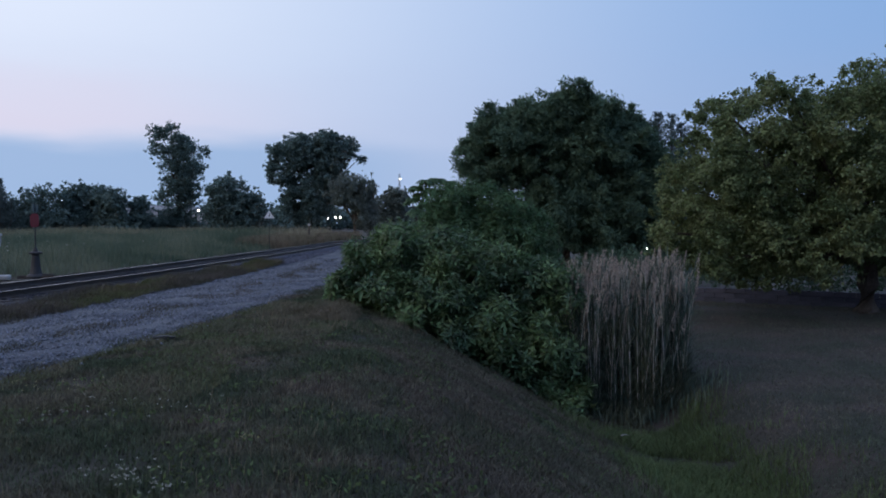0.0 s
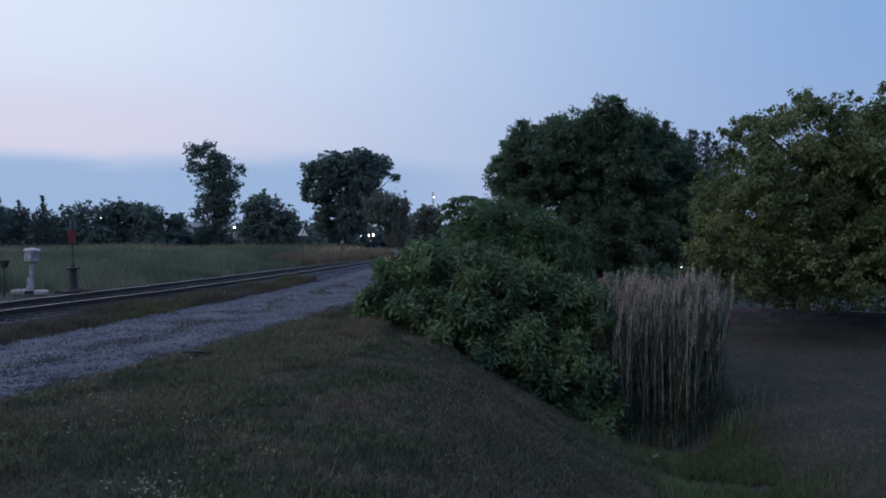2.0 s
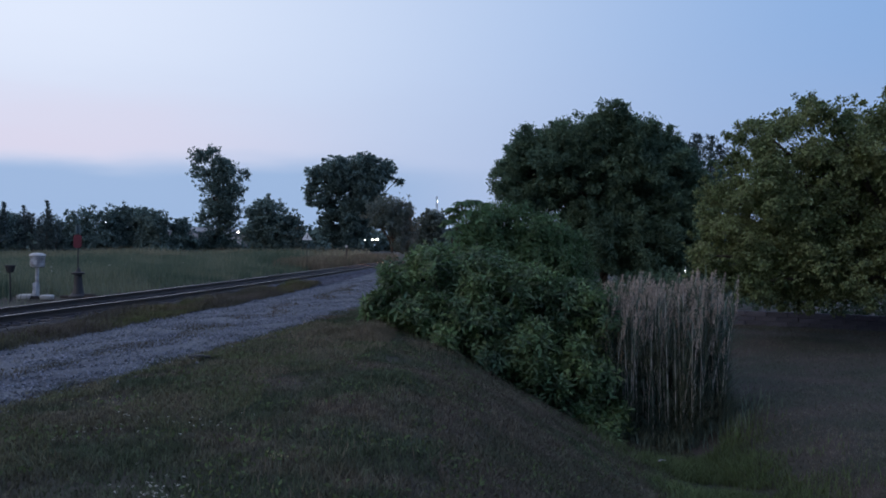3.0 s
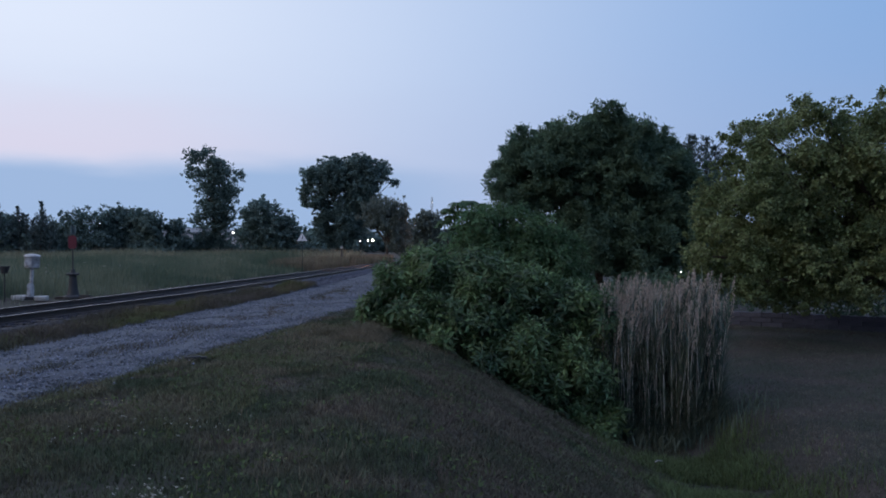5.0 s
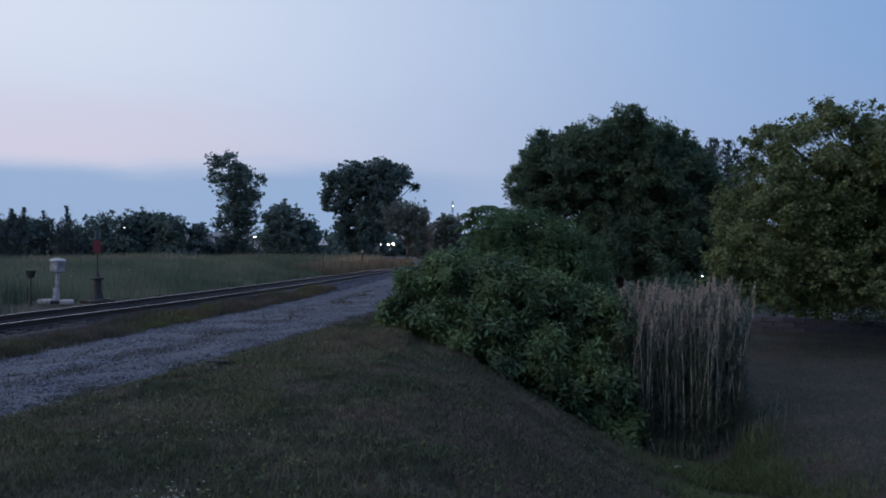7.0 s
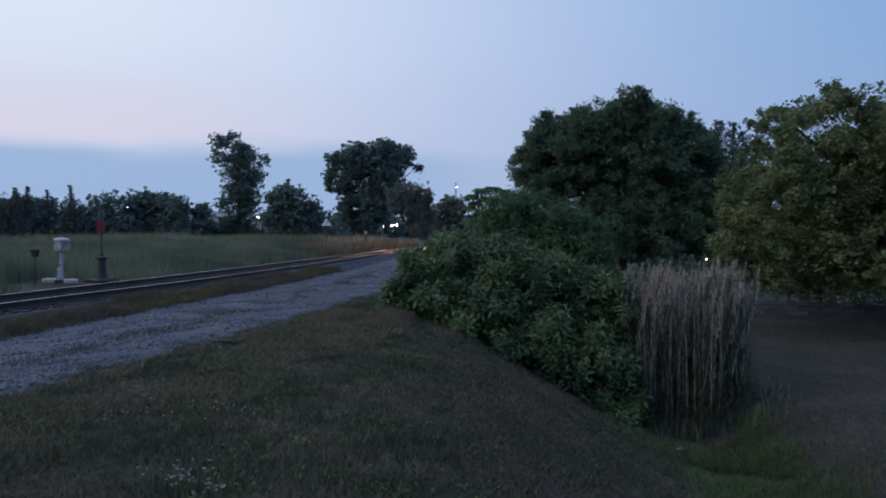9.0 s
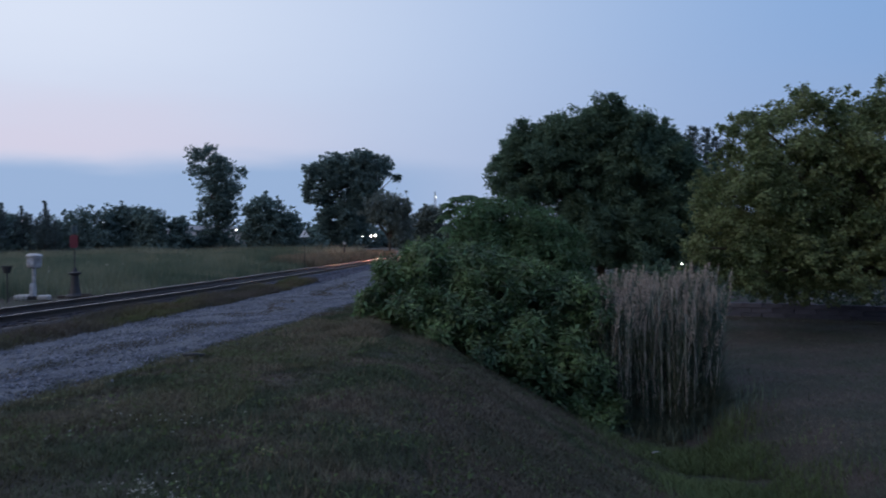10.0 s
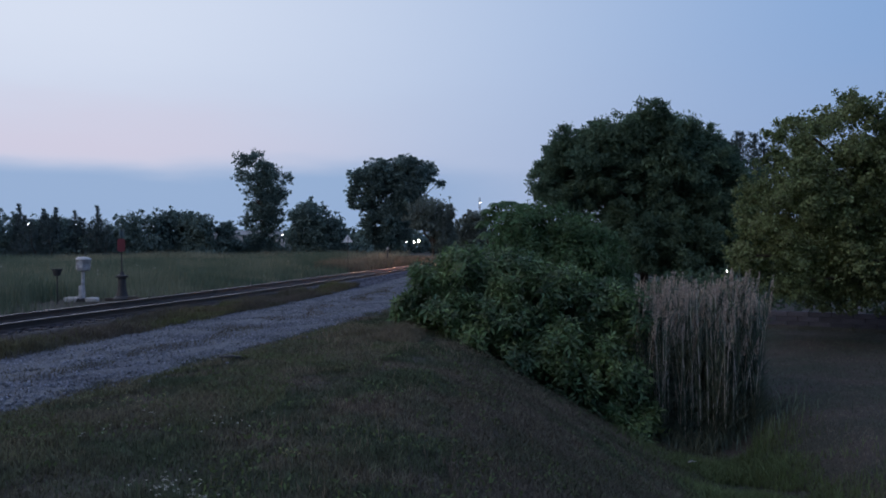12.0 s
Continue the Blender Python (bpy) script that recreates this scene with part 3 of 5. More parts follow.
def marker_post(x, y, h, plate, label):
    root = thing("timber_marker_post", x, y, 0.0)
    bm = bmesh.new()
    box(bm, 0, 0, h / 2 - 0.1, 0.14, 0.14, h + 0.2, 0.02)
    part("post", bm, M["post_wood"], root)
    if plate:
        bm = bmesh.new()
        box(bm, 0, -0.08, h - 0.12, 0.20, 0.03, 0.22, 0.005)
        part("plate", bm, M["concrete"], root, "pale blank plate")
    tagged(root, label, "marker post")


marker_post(-8.31, 75.0, 1.78, True, "weathered timber marker post with a pale plate")

# ---------------------------------------------------------------- trees
BIG = [(4.57, 6.51, 0.93, 0.86), (5.56, 7.81, 1.2, 0.86), (6.99, 7.91, 1.26, 1.06), (8.98, 8.8, 1.3, 0.95), (10.41, 8.92, 1.2, 0.9), (11.54, 8.14, 1.39, 1.2), (13.13, 7.68, 1.13, 1.06), (14.29, 6.15, 1.33, 1.33), (15.29, 4.42, 1.06, 1.83), (7.49, 6.08, 2.16, 1.83), (10.48, 5.75, 2.99, 2.32)]
BIG += [(13.13, 4.75, 2.32, 2.32), (9.15, 2.76, 2.99, 2.32), (12.47, 2.1, 3.32, 1.99), (5.83, 4.92, 1.59, 1.49), (3.64, 5.25, 0.4, 0.66), (14.63, 2.1, 1.33, 1.83), (8.82, 7.41, 1.99, 1.33), (11.14, 7.24, 1.99, 1.33), (6.16, 6.41, 1.49, 1.16), (13.3, 6.25, 1.49, 1.33), (4.1, 5.75, 0.6, 0.6), (3.95, 6.15, 0.6, 0.7), (4.9, 7.1, 0.7, 0.7)]
tree("walnut_tree", "broad dark green walnut tree with a domed crown", "tree", (9.8, 50, -1.0), BIG, 50, 4.5, M["leaf_big"], 1350, 0.32, 0.09, 0.4, 11, inner=0.3, spray=0.72, core=0.25, ragged=0.42, reach=1.5, bough=1.3, bare=-0.18)

RIGHT = [(11.25, 5.63, 0.73, 0.69), (12.91, 6.09, 0.92, 0.73), (13.91, 4.98, 0.73, 0.73), (15.26, 6.02, 0.92, 0.96), (16.8, 6.31, 1.35, 1.35), (17.96, 5.05, 1.54, 1.54), (10.25, 3.61, 0.69, 0.81), (11.5, 3.61, 1.27, 1.12), (13.14, 3.51, 1.54, 1.35), (15.07, 3.71, 1.54, 1.54), (16.99, 3.51, 1.73, 1.54), (9.71, 2.36, 0.69, 0.81), (10.93, 1.78, 1.35, 1.06)]
RIGHT += [(12.56, 1.4, 1.54, 1.06), (14.49, 1.4, 1.54, 1.16), (16.42, 1.4, 1.54, 1.16), (9.19, 1.43, 0.42, 0.54), (10.25, 0.63, 0.92, 0.62), (11.99, 0.34, 1.16, 0.58), (13.72, 0.34, 1.16, 0.62), (18.73, 2.36, 1.54, 1.93), (17.96, 0.82, 1.35, 0.96), (12.28, 4.77, 1.08, 0.77), (10.93, 4.55, 0.62, 0.65), (14.3, 4.77, 1.06, 0.87), (15.84, 4.57, 0.96, 0.96), (10.83, 5.15, 0.35, 0.35), (11.7, 2.55, 0.96, 0.69), (12.85, 2.45, 0.96, 0.77), (14.1, 2.45, 0.96, 0.77)]
tree("maple_tree", "yellow-green maple tree with low spreading crown on a lawn", "tree", (16.9, 29.6, -1.5), RIGHT, 29, 3.2, M["leaf_right"], 3300, 0.135, 0.075, 0.40, 12, fork=0.26, spray=0.42, core=0.10, ragged=0.3, reach=1.0, bough=1.0, bare=-0.01)

POPLAR = [(-28.5, 12.36, 1.33, 0.93), (-27.11, 13.15, 0.6, 0.66), (-29.17, 10.9, 0.8, 1.0), (-27.51, 10.5, 1.73, 1.2), (-25.18, 11.03, 1.33, 1.06), (-23.45, 10.17, 0.93, 1.0), (-26.64, 8.64, 1.86, 1.33), (-24.52, 8.51, 1.46, 1.2)]
POPLAR += [(-27.04, 6.51, 1.46, 1.2), (-26.18, 4.06, 2.19, 1.73), (-28.37, 5.19, 0.73, 0.6), (-25.98, 2.4, 2.66, 1.2), (-25.98, 9.97, 1.86, 1.2), (-25.51, 7.05, 1.73, 1.33), (-25.18, 5.45, 1.59, 1.33), (-26.24, 11.69, 1.2, 0.93), (-26.3, 4.3, 2.1, 1.6), (-26.6, 2.2, 1.9, 1.3), (-27.3, 2.6, 1.6, 1.3), (-25.9, 2.8, 1.3, 1.4), (-26.0, 5.9, 1.6, 1.3), (-25.4, 7.6, 1.5, 1.2)]
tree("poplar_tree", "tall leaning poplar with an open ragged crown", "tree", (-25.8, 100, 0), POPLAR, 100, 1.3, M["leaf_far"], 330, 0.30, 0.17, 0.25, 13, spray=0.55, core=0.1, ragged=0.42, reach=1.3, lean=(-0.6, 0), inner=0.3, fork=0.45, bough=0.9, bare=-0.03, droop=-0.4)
POPLAR2 = [(-19.49, 6.28, 1.64, 1.01), (-21.0, 5.27, 1.07, 1.01), (-18.54, 4.58, 2.21, 1.58), (-16.78, 4.58, 1.14, 1.01), (-18.86, 3.0, 3.03, 1.58), (-15.89, 3.0, 0.82, 1.01), (-21.38, 3.31, 1.14, 1.39), (-18.9, 1.6, 3.0, 1.2)]
tree("young_ash_tree", "low bushy green tree at the field edge", "tree", (-18.8, 95, 0), POPLAR2, 95, 2.0, M["leaf_far"], 360, 0.38, 0.20, 0.2, 14, spray=0.6, ragged=0.3, bough=1.0, bare=-0.12)
ROUND = [(-16.34, 11.24, 1.64, 1.19), (-14.11, 12.51, 1.71, 1.19), (-10.39, 12.81, 2.08, 1.26), (-7.57, 11.91, 1.64, 1.34), (-5.86, 10.28, 0.82, 0.59), (-17.09, 9.53, 0.97, 1.04), (-17.46, 7.82, 0.59, 0.74), (-13.37, 10.28, 2.97, 1.93)]
ROUND += [(-9.65, 10.05, 2.68, 2.08), (-15.45, 7.82, 1.34, 1.34), (-12.25, 6.19, 2.68, 2.6), (-12.33, 3.58, 1.78, 1.93), (-10.02, 7.68, 2.53, 1.78), (-12.03, 11.77, 2.23, 1.34), (-8.53, 11.39, 1.93, 1.34), (-14.11, 6.19, 1.04, 1.19), (-10.76, 4.55, 1.78, 2.08), (-15.2, 5.0, 1.2, 1.9), (-14.8, 3.0, 1.2, 1.7)]
tree("cottonwood_tree", "rounded dark cottonwood tree beyond the field", "tree", (-12.5, 112, 0), ROUND, 112, 3.0, M["leaf_far"], 480, 0.36, 0.20, 0.35, 15, spray=0.6, core=0.15, ragged=0.28, reach=1.3, bough=1.3, bare=-0.12)
WILLOW = [(-4.99, 5.81, 1.92, 1.13), (-6.57, 5.02, 1.47, 1.13), (-3.58, 5.02, 1.02, 1.24)]
WILLOW += [(-3.97, 3.55, 1.47, 1.24), (-5.1, 4.28, 1.69, 1.02), (-3.3, 2.76, 0.9, 1.02), (-6.3, 3.9, 0.9, 0.9), (-4.2, 2.2, 0.9, 1.2), (-3.5, 1.4, 0.9, 1.0)]
tree("willow_tree", "small grey-green willow with drooping crown", "tree", (-5.6, 96, 0), [(a * 1.13, b + 0.45, c * 1.13, d * 1.13) for a, b, c, d in WILLOW], 96, 1.4, M["leaf_willow"], 360, 0.50, 0.09, 0.16, 16, inner=0.4, ragged=0.25, reach=0.2, bough=0.8, bare=-0.05, droop=1.6)
SCRUB = [(-1.06, 5.86, 2.07, 1.55), (-2.62, 4.3, 2.24, 1.9), (-0.46, 3.44, 2.07, 1.73), (-1.6, 1.9, 3.0, 1.6)]
tree("elder_tree", "low grey-brown scrub tree in the distance", "tree", (-1.4, 130, 0), SCRUB, 130, 1.8, M["leaf_willow"], 240, 0.55, 0.26, 0.2, 17)
ROW = [[(-39.99, 4.89, 2.14, 1.39), (-39.05, 2.68, 3.15, 1.14)], [(-37.91, 4.58, 1.58, 1.64), (-37.5, 2.5, 2.4, 1.3)], [(-35.58, 5.02, 1.07, 1.39), (-35.13, 3.31, 2.52, 1.58), (-35.1, 1.7, 2.4, 1.2)], [(-31.79, 4.58, 1.45, 1.39), (-31.16, 2.68, 2.6, 1.14)], [(-29.9, 4.13, 1.14, 1.01), (-29.5, 2.4, 1.8, 1.3)],
       [(-42.83, 2.37, 2.52, 1.14)], [(-46.62, 2.68, 3.78, 1.26)], [(-51.03, 3.0, 3.78, 1.89), (-49.6, 4.6, 1.2, 0.9)], [(-55.5, 3.31, 3.78, 2.21)], [(-61.5, 3.4, 4.0, 2.2)], [(-68.5, 3.6, 4.4, 2.6)], [(-45.0, 3.6, 2.2, 1.6), (-44.0, 2.0, 2.4, 1.4)], [(-48.4, 3.9, 2.2, 1.7), (-48.0, 2.0, 2.4, 1.4)], [(-52.0, 4.2, 2.4, 1.9)], [(-42.4, 3.6, 1.5, 1.4)], [(-56.5, 4.6, 2.6, 1.9)], [(-33.6, 4.6, 1.3, 1.5), (-33.5, 2.4, 1.9, 1.4)], [(-37.0, 5.4, 1.6, 1.2), (-36.8, 3.2, 2.0, 1.6)]]
for k, ls in enumerate(ROW):
    cx = sum(a for a, *_ in ls) / len(ls)
    low = [(cx, 1.1, max(c for _, _, c, _ in ls), 1.1)]
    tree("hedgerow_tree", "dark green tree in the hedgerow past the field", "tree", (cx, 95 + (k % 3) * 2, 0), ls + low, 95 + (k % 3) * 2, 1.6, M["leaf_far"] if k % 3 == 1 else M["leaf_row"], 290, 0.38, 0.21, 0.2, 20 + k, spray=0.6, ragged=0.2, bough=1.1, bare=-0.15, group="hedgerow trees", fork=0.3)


def conifer(name, label, x, y, z0, h, r, seed, group="", leaders=1):
    """Conifer: straight stem, up-swept uneven boughs with needle sprays, one or more ragged tips."""
    rng = np.random.default_rng(seed)
    root = thing(name, x, y, z0)
    pts, outs = [], []
    for m in range(leaders):
        top = h * (1 if m == 0 else rng.uniform(0.62, 0.93))
        foot = np.zeros(3) if m == 0 else np.array((rng.uniform(-0.75, 0.75) * r, rng.uniform(-0.5, 0.5) * r, 0))
        wide = r * (0.75 if leaders > 1 else 1.0)
        bm = bmesh.new()
        tube(bm, [(foot[0] * 0.3, foot[1] * 0.3, -0.2), (foot[0], foot[1], top * 0.5), (foot[0] + 0.03, foot[1], top)], [h * 0.022, h * 0.012, 0.015], 7)
        part("trunk", bm, M["bark"], root)
        lop = rng.uniform(0, 2 * np.pi)
        for t in np.linspace(0.04, 0.97, int(top * 2.6)):
            for a in rng.uniform(0, 2 * np.pi, 7 if t < 0.8 else 5):
                reach = wide * (1 - t) ** 0.7 * rng.uniform(0.3, 1.6) * (1 + 0.25 * math.cos(a - lop)) + 0.05
                k = rng.uniform(0.1, 1.0, 18)[:, None]
                d = np.array((math.cos(a), math.sin(a), 0))
                pts.append(foot + np.array((0, 0, t * top)) + d * reach * k + np.array((0, 0, 1)) * (reach * 0.75 * k ** 1.6) + rng.normal(size=(18, 3)) * 0.06)
                outs.append(np.tile(d * 0.6 + np.array((0, 0, 0.5)), (18, 1)))
    v, f = leaf_cards(rng, np.concatenate(pts), np.concatenate(outs), 0.28, 0.075, -0.9)
    arrays("crown", v, f, M["needle"], root)
    return tagged(root, label, "conifer", group)


for k, (x, h, r) in enumerate(((-48.1, 6.6, 1.7), (-46.5, 6.3, 1.6), (-44.3, 6.9, 1.5), (-43.2, 5.6, 1.6), (-45.5, 5.3, 1.9), (-50.6, 6.6, 1.8), (-49.3, 5.9, 2.0), (-52.4, 5.8, 2.0), (-53.6, 7.2, 1.7), (-58.2, 7.4, 2.2), (-64.5, 7.8, 2.2))):
    conifer("spruce_tree", "dark spruce with a pointed top past the field", x, 93 + (k % 3), 0, h, r, 60 + k, "spruces in the hedgerow", 3 + k % 2)

for k, (x, h) in enumerate(((16.6, 9.6), (17.3, 10.3), (18.1, 10.1), (18.8, 9.5), (19.5, 8.8))):
    conifer("pine_tree", "dark pine rising behind the walnut tree", x, 56 + 0.4 * (k % 2), -1, h, 3.0, 71 + k, "pines behind the walnut")

# hedge at the far side of the field
hg = np.random.default_rng(78)
hl = [(x, 103 + hg.uniform(-3, 3), hg.uniform(0.5, 1.2), hg.uniform(1.2, 2.2), 1.6, hg.uniform(1.0, 1.7)) for x in np.arange(-84, -14.5, 1.5)]
p, o = lump_points(hg, hl, 120, 0.3, 0.7)
v, f = leaf_cards(hg, p[p[:, 2] > 0], o[p[:, 2] > 0], 0.55, 0.3)
tagged(arrays("hedge", v, f, M["leaf_row"]), "dark scrubby hedge along the far field edge", "hedge", kind="stuff")

# far woods that close the view
far = np.random.default_rng(77)
fl = []
for x in np.arange(-330, 340, 7.0):
    yb = 230 + far.uniform(-8, 8)
    fl.append((x, yb, far.uniform(1.5, 3.0), far.uniform(5, 8), 4, far.uniform(3.0, 5.2)))
p, o = lump_points(far, fl, 26, 0.25)
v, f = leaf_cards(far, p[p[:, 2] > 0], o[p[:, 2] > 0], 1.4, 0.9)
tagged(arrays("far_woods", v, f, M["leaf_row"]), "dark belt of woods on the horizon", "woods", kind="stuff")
fl = [(x, 62 + far.uniform(-2, 2), far.uniform(0.4, 1.8), far.uniform(1.6, 2.6), 1.6, far.uniform(1.6, 2.3)) for x in np.arange(1.4, 60, 1.6)]
p, o = lump_points(far, fl, 130, 0.25)
v, f = leaf_cards(far, p, o, 0.5, 0.26)
tagged(arrays("undergrowth", v, f, M["leaf_big"]), "dark shrub undergrowth beneath the trees", "undergrowth", kind="stuff")

# ---------------------------------------------------------------- shrubs in and by the ditch


def rosettes(rng, lumps, shoots, length, width, leaves=10, stalk=0.22):
    """Shoots over the lumps, each ending in a whorl of pointed leaves that spread and droop."""
    ps, axs, nos = [], [], []
    for x, y, z, rx, ry, rz in lumps:
        area = 4 * math.pi * (rx * rz + rx * ry + ry * rz) / 3
        m = max(12, int(shoots * area))
        c = unit(rng.normal(size=(m, 3)) + np.array((0, 0, 0.25)))
        tip = np.array((x, y, z)) + c * np.array((rx, ry, rz)) * rng.uniform(0.72, 1.12, m)[:, None]
        up = unit(c * 0.7 + rng.normal(size=(m, 3)) * 0.35 + np.array((0, 0, 0.7)))
        side_a = unit(np.cross(up, rng.normal(size=(m, 3))))
        side_b = np.cross(up, side_a)
        hollow = np.array([noise.noise((q[0] * 1.9, q[1] * 1.9, q[2] * 2.4)) for q in tip])
        some = hollow > rng.uniform(-0.16, 0.10, m)
        tip, up, side_a, side_b = tip[some], up[some], side_a[some], side_b[some]
        m = len(tip)
        size = rng.uniform(0.65, 1.35, m)
        for k in range(leaves):
            a = 2.4 * k + rng.uniform(-0.3, 0.3, m)
            u = k / leaves
            rad = side_a * np.cos(a)[:, None] + side_b * np.sin(a)[:, None]
            ax = unit(rad * (0.5 + 0.6 * u) + up * (0.75 - 0.8 * u) + np.array((0, 0, -0.28)))
            ln = (length * size * rng.uniform(0.75, 1.2, m) * (0.65 + 0.5 * u))[:, None]
            ps.append(np.concatenate((tip - up * stalk * u + ax * ln * 0.1, ln), 1))
            axs.append(ax)
            nos.append(up + rng.normal(size=(m, 3)) * 0.25)
    pl, ax, no = np.concatenate(ps), np.concatenate(axs), np.concatenate(nos)
    p, ln = pl[:, :3], pl[:, 3:]
    sd = unit(np.cross(ax, no))
    no = np.cross(sd, ax)
    wd = ln * width / length
    a, c = p, p + ax * ln - no * ln * 0.16
    b = p + ax * ln * 0.42 + sd * wd * 0.5 + no * wd * 0.2
    d = p + ax * ln * 0.42 - sd * wd * 0.5 + no * wd * 0.2
    v = np.stack((a, b, c, d), 1)
    ok = v[:, :, 2].min(1) > land(v[:, 2, 0], v[:, 2, 1]) + 0.01
    v = v[ok].reshape(-1, 3)
    i = np.arange(ok.sum())[:, None] * 4
    return v, np.concatenate((i + np.array((0, 1, 2)), i + np.array((0, 2, 3))), 1).reshape(-1, 3)


def shrub(name, label, lumps, leaf, shoots, length, width, seed, stems=14, leaves=10, core=1100):
    rng = np.random.default_rng(seed)
    cx, cy = np.mean([l[0] for l in lumps]), np.mean([l[1] for l in lumps])
    z0 = float(land(cx, cy))
    root = thing(name, cx, cy, z0)
    v, f = rosettes(rng, lumps, shoots, length, width, leaves)
    p, o = inner_leaves(rng, lumps, core, 0.8)
    keep = p[:, 2] > land(p[:, 0], p[:, 1]) + 0.02
    v2, f2 = leaf_cards(rng, p[keep], o[keep], length, width, 0.5)
    arrays("foliage", np.concatenate((v, v2)) - np.array((cx, cy, z0)), np.concatenate((f, f2 + len(v))), leaf, root)
    for k in range(stems):
        l = lumps[k % len(lumps)]
        gx0, gy0 = l[0] + rng.uniform(-.3, .3), l[1] + rng.uniform(-.3, .3)
        a = Vector((gx0 - cx, gy0 - cy, float(land(gx0, gy0)) - z0 - 0.05))
        b = Vector((l[0] - cx, l[1] - cy, l[2] + l[5] * 0.7 - z0)) + Vector((rng.uniform(-.3, .3) * l[3], rng.uniform(-.3, .3), 0))
        bm = bmesh.new()
        tube(bm, [a, a.lerp(b, 0.5) + Vector((0.06, 0.04, 0)), b], [0.02, 0.014, 0.005], 5)
        part("stem", bm, M["bark"], root)
    return tagged(root, label, "shrub")


BUSH = [(-1.13, 0.57, 0.34, 0.34, 18.1), (-0.77, 0.98, 0.49, 0.49, 19.3), (0.06, 1.27, 0.71, 0.54, 20.3), (1.24, 1.12, 0.91, 0.63, 20.8), (2.3, 0.81, 0.88, 0.57, 20.3), (3.32, 0.43, 0.8, 0.56, 19.8), (3.89, 0.04, 0.49, 0.78, 19.3), (-0.27, 0.41, 0.66, 0.54, 17.8), (0.81, 0.23, 0.9, 0.69, 17.8), (1.88, -0.24, 0.93, 0.74, 17.8)]
BUSH += [(2.9, -0.72, 0.86, 0.79, 17.8), (3.68, -1.35, 0.56, 0.85, 18.0), (1.21, -0.49, 0.64, 0.53, 17.4), (2.26, -1.13, 0.64, 0.47, 17.4), (3.22, -1.82, 0.53, 0.38, 17.6), (-0.75, 0.35, 0.5, 0.45, 19.0), (0.3, 0.4, 0.9, 0.7, 19.6), (1.6, 0.2, 1.0, 0.8, 19.6), (2.8, -0.3, 1.0, 0.9, 19.4), (3.6, -0.9, 0.7, 0.9, 19.4), (0.2, -0.1, 0.7, 0.5, 17.5), (2.75, -1.75, 0.5, 0.4, 17.2), (3.35, -2.1, 0.5, 0.36, 17.0), (3.9, -1.9, 0.45, 0.45, 17.7)]
# the upper growth leans out over the lower
BUSH += [(0.3 + (x - 0.3) * r, 1.8 + (z - 1.8) * r, rx * r, rz * r, y * r) for x, z, rx, rz, y in BUSH[:7] for r in ((18.0 + 0.2 * (y - 18)) / y,)]
shrub("dogwood_thicket", "dense green dogwood thicket on the ditch bank", [(x, y, z, rx, (rx + rz) / 2 + 0.15, rz) for x, z, rx, rz, y in BUSH], M["leaf_bush"], 40, 0.175, 0.058, 31, 30)
SUMAC = [(2.65, 2.8, 1.06, 0.54), (1.59, 2.55, 0.87, 0.62), (3.71, 2.3, 1.06, 0.62), (4.57, 1.78, 0.87, 0.69), (1.97, 1.78, 1.35, 0.77), (3.71, 1.4, 1.54, 0.77), (2.6, 0.6, 1.9, 1.0), (4.6, 0.4, 1.3, 1.0)]
shrub("honeysuckle_shrub", "rounded bright green shrub behind the thicket", [(x, 29 + 0.3 * math.sin(3 * x), z, rx, rx * 0.9, rz) for x, z, rx, rz in SUMAC], M["leaf_sumac"], 24, 0.20, 0.07, 32, 12, 9, 700)


def sumac(x, y, heads, seed):
    """Sumac: bare forking stems, each topped by a flat whorl of long arching compound leaves."""
    rng = np.random.default_rng(seed)
    z0 = float(land(x, y))
    root = thing("sumac", x, y, z0)
    vs = []
    for hx, hy, hz in heads:
        tip = np.array((hx - x, hy - y, hz - z0))
        bm = bmesh.new()
        foot = Vector((tip[0] * 0.35, tip[1] * 0.35, -0.1))
        tube(bm, [foot, foot.lerp(Vector(tip), 0.55) + Vector((0.1, 0, 0)), Vector(tip)], [0.035, 0.026, 0.012], 6)
        part("stem", bm, M["bark"], root)
        for k in range(15):
            a = 2.4 * k + rng.uniform(-0.3, 0.3)
            out = np.array((math.cos(a), math.sin(a), 0))
            ln = rng.uniform(0.27, 0.42)
            rise = rng.uniform(0.05, 0.6)
            for u in np.linspace(0.18, 1.0, 9):
                spine = tip + out * ln * u + np.array((0, 0, 1)) * ln * (rise * u - 0.75 * u * u)
                run = unit((out + np.array((0, 0, rise - 1.5 * u)))[None])[0]
                flank = np.array((-out[1], out[0], 0))
                for sd in (-1, 1):
                    ax = unit((flank * sd + run * 0.45 + np.array((0, 0, -0.35)))[None])[0]
                    lf = 0.17 * (1.1 - 0.5 * abs(u - 0.5)) * rng.uniform(0.85, 1.15)
                    vs.append((spine, spine + ax * lf * 0.45 + run * 0.038, spine + ax * lf, spine + ax * lf * 0.45 - run * 0.038))
    v = np.array(vs).reshape(-1, 3)
    b = np.arange(len(vs))[:, None] * 4
    arrays("foliage", v, np.concatenate((b + np.array((0, 1, 2)), b + np.array((0, 2, 3))), 1).reshape(-1, 3), M["leaf_sumac"], root)
    return tagged(root, "sumac shrub with layered heads of narrow leaves", "shrub")


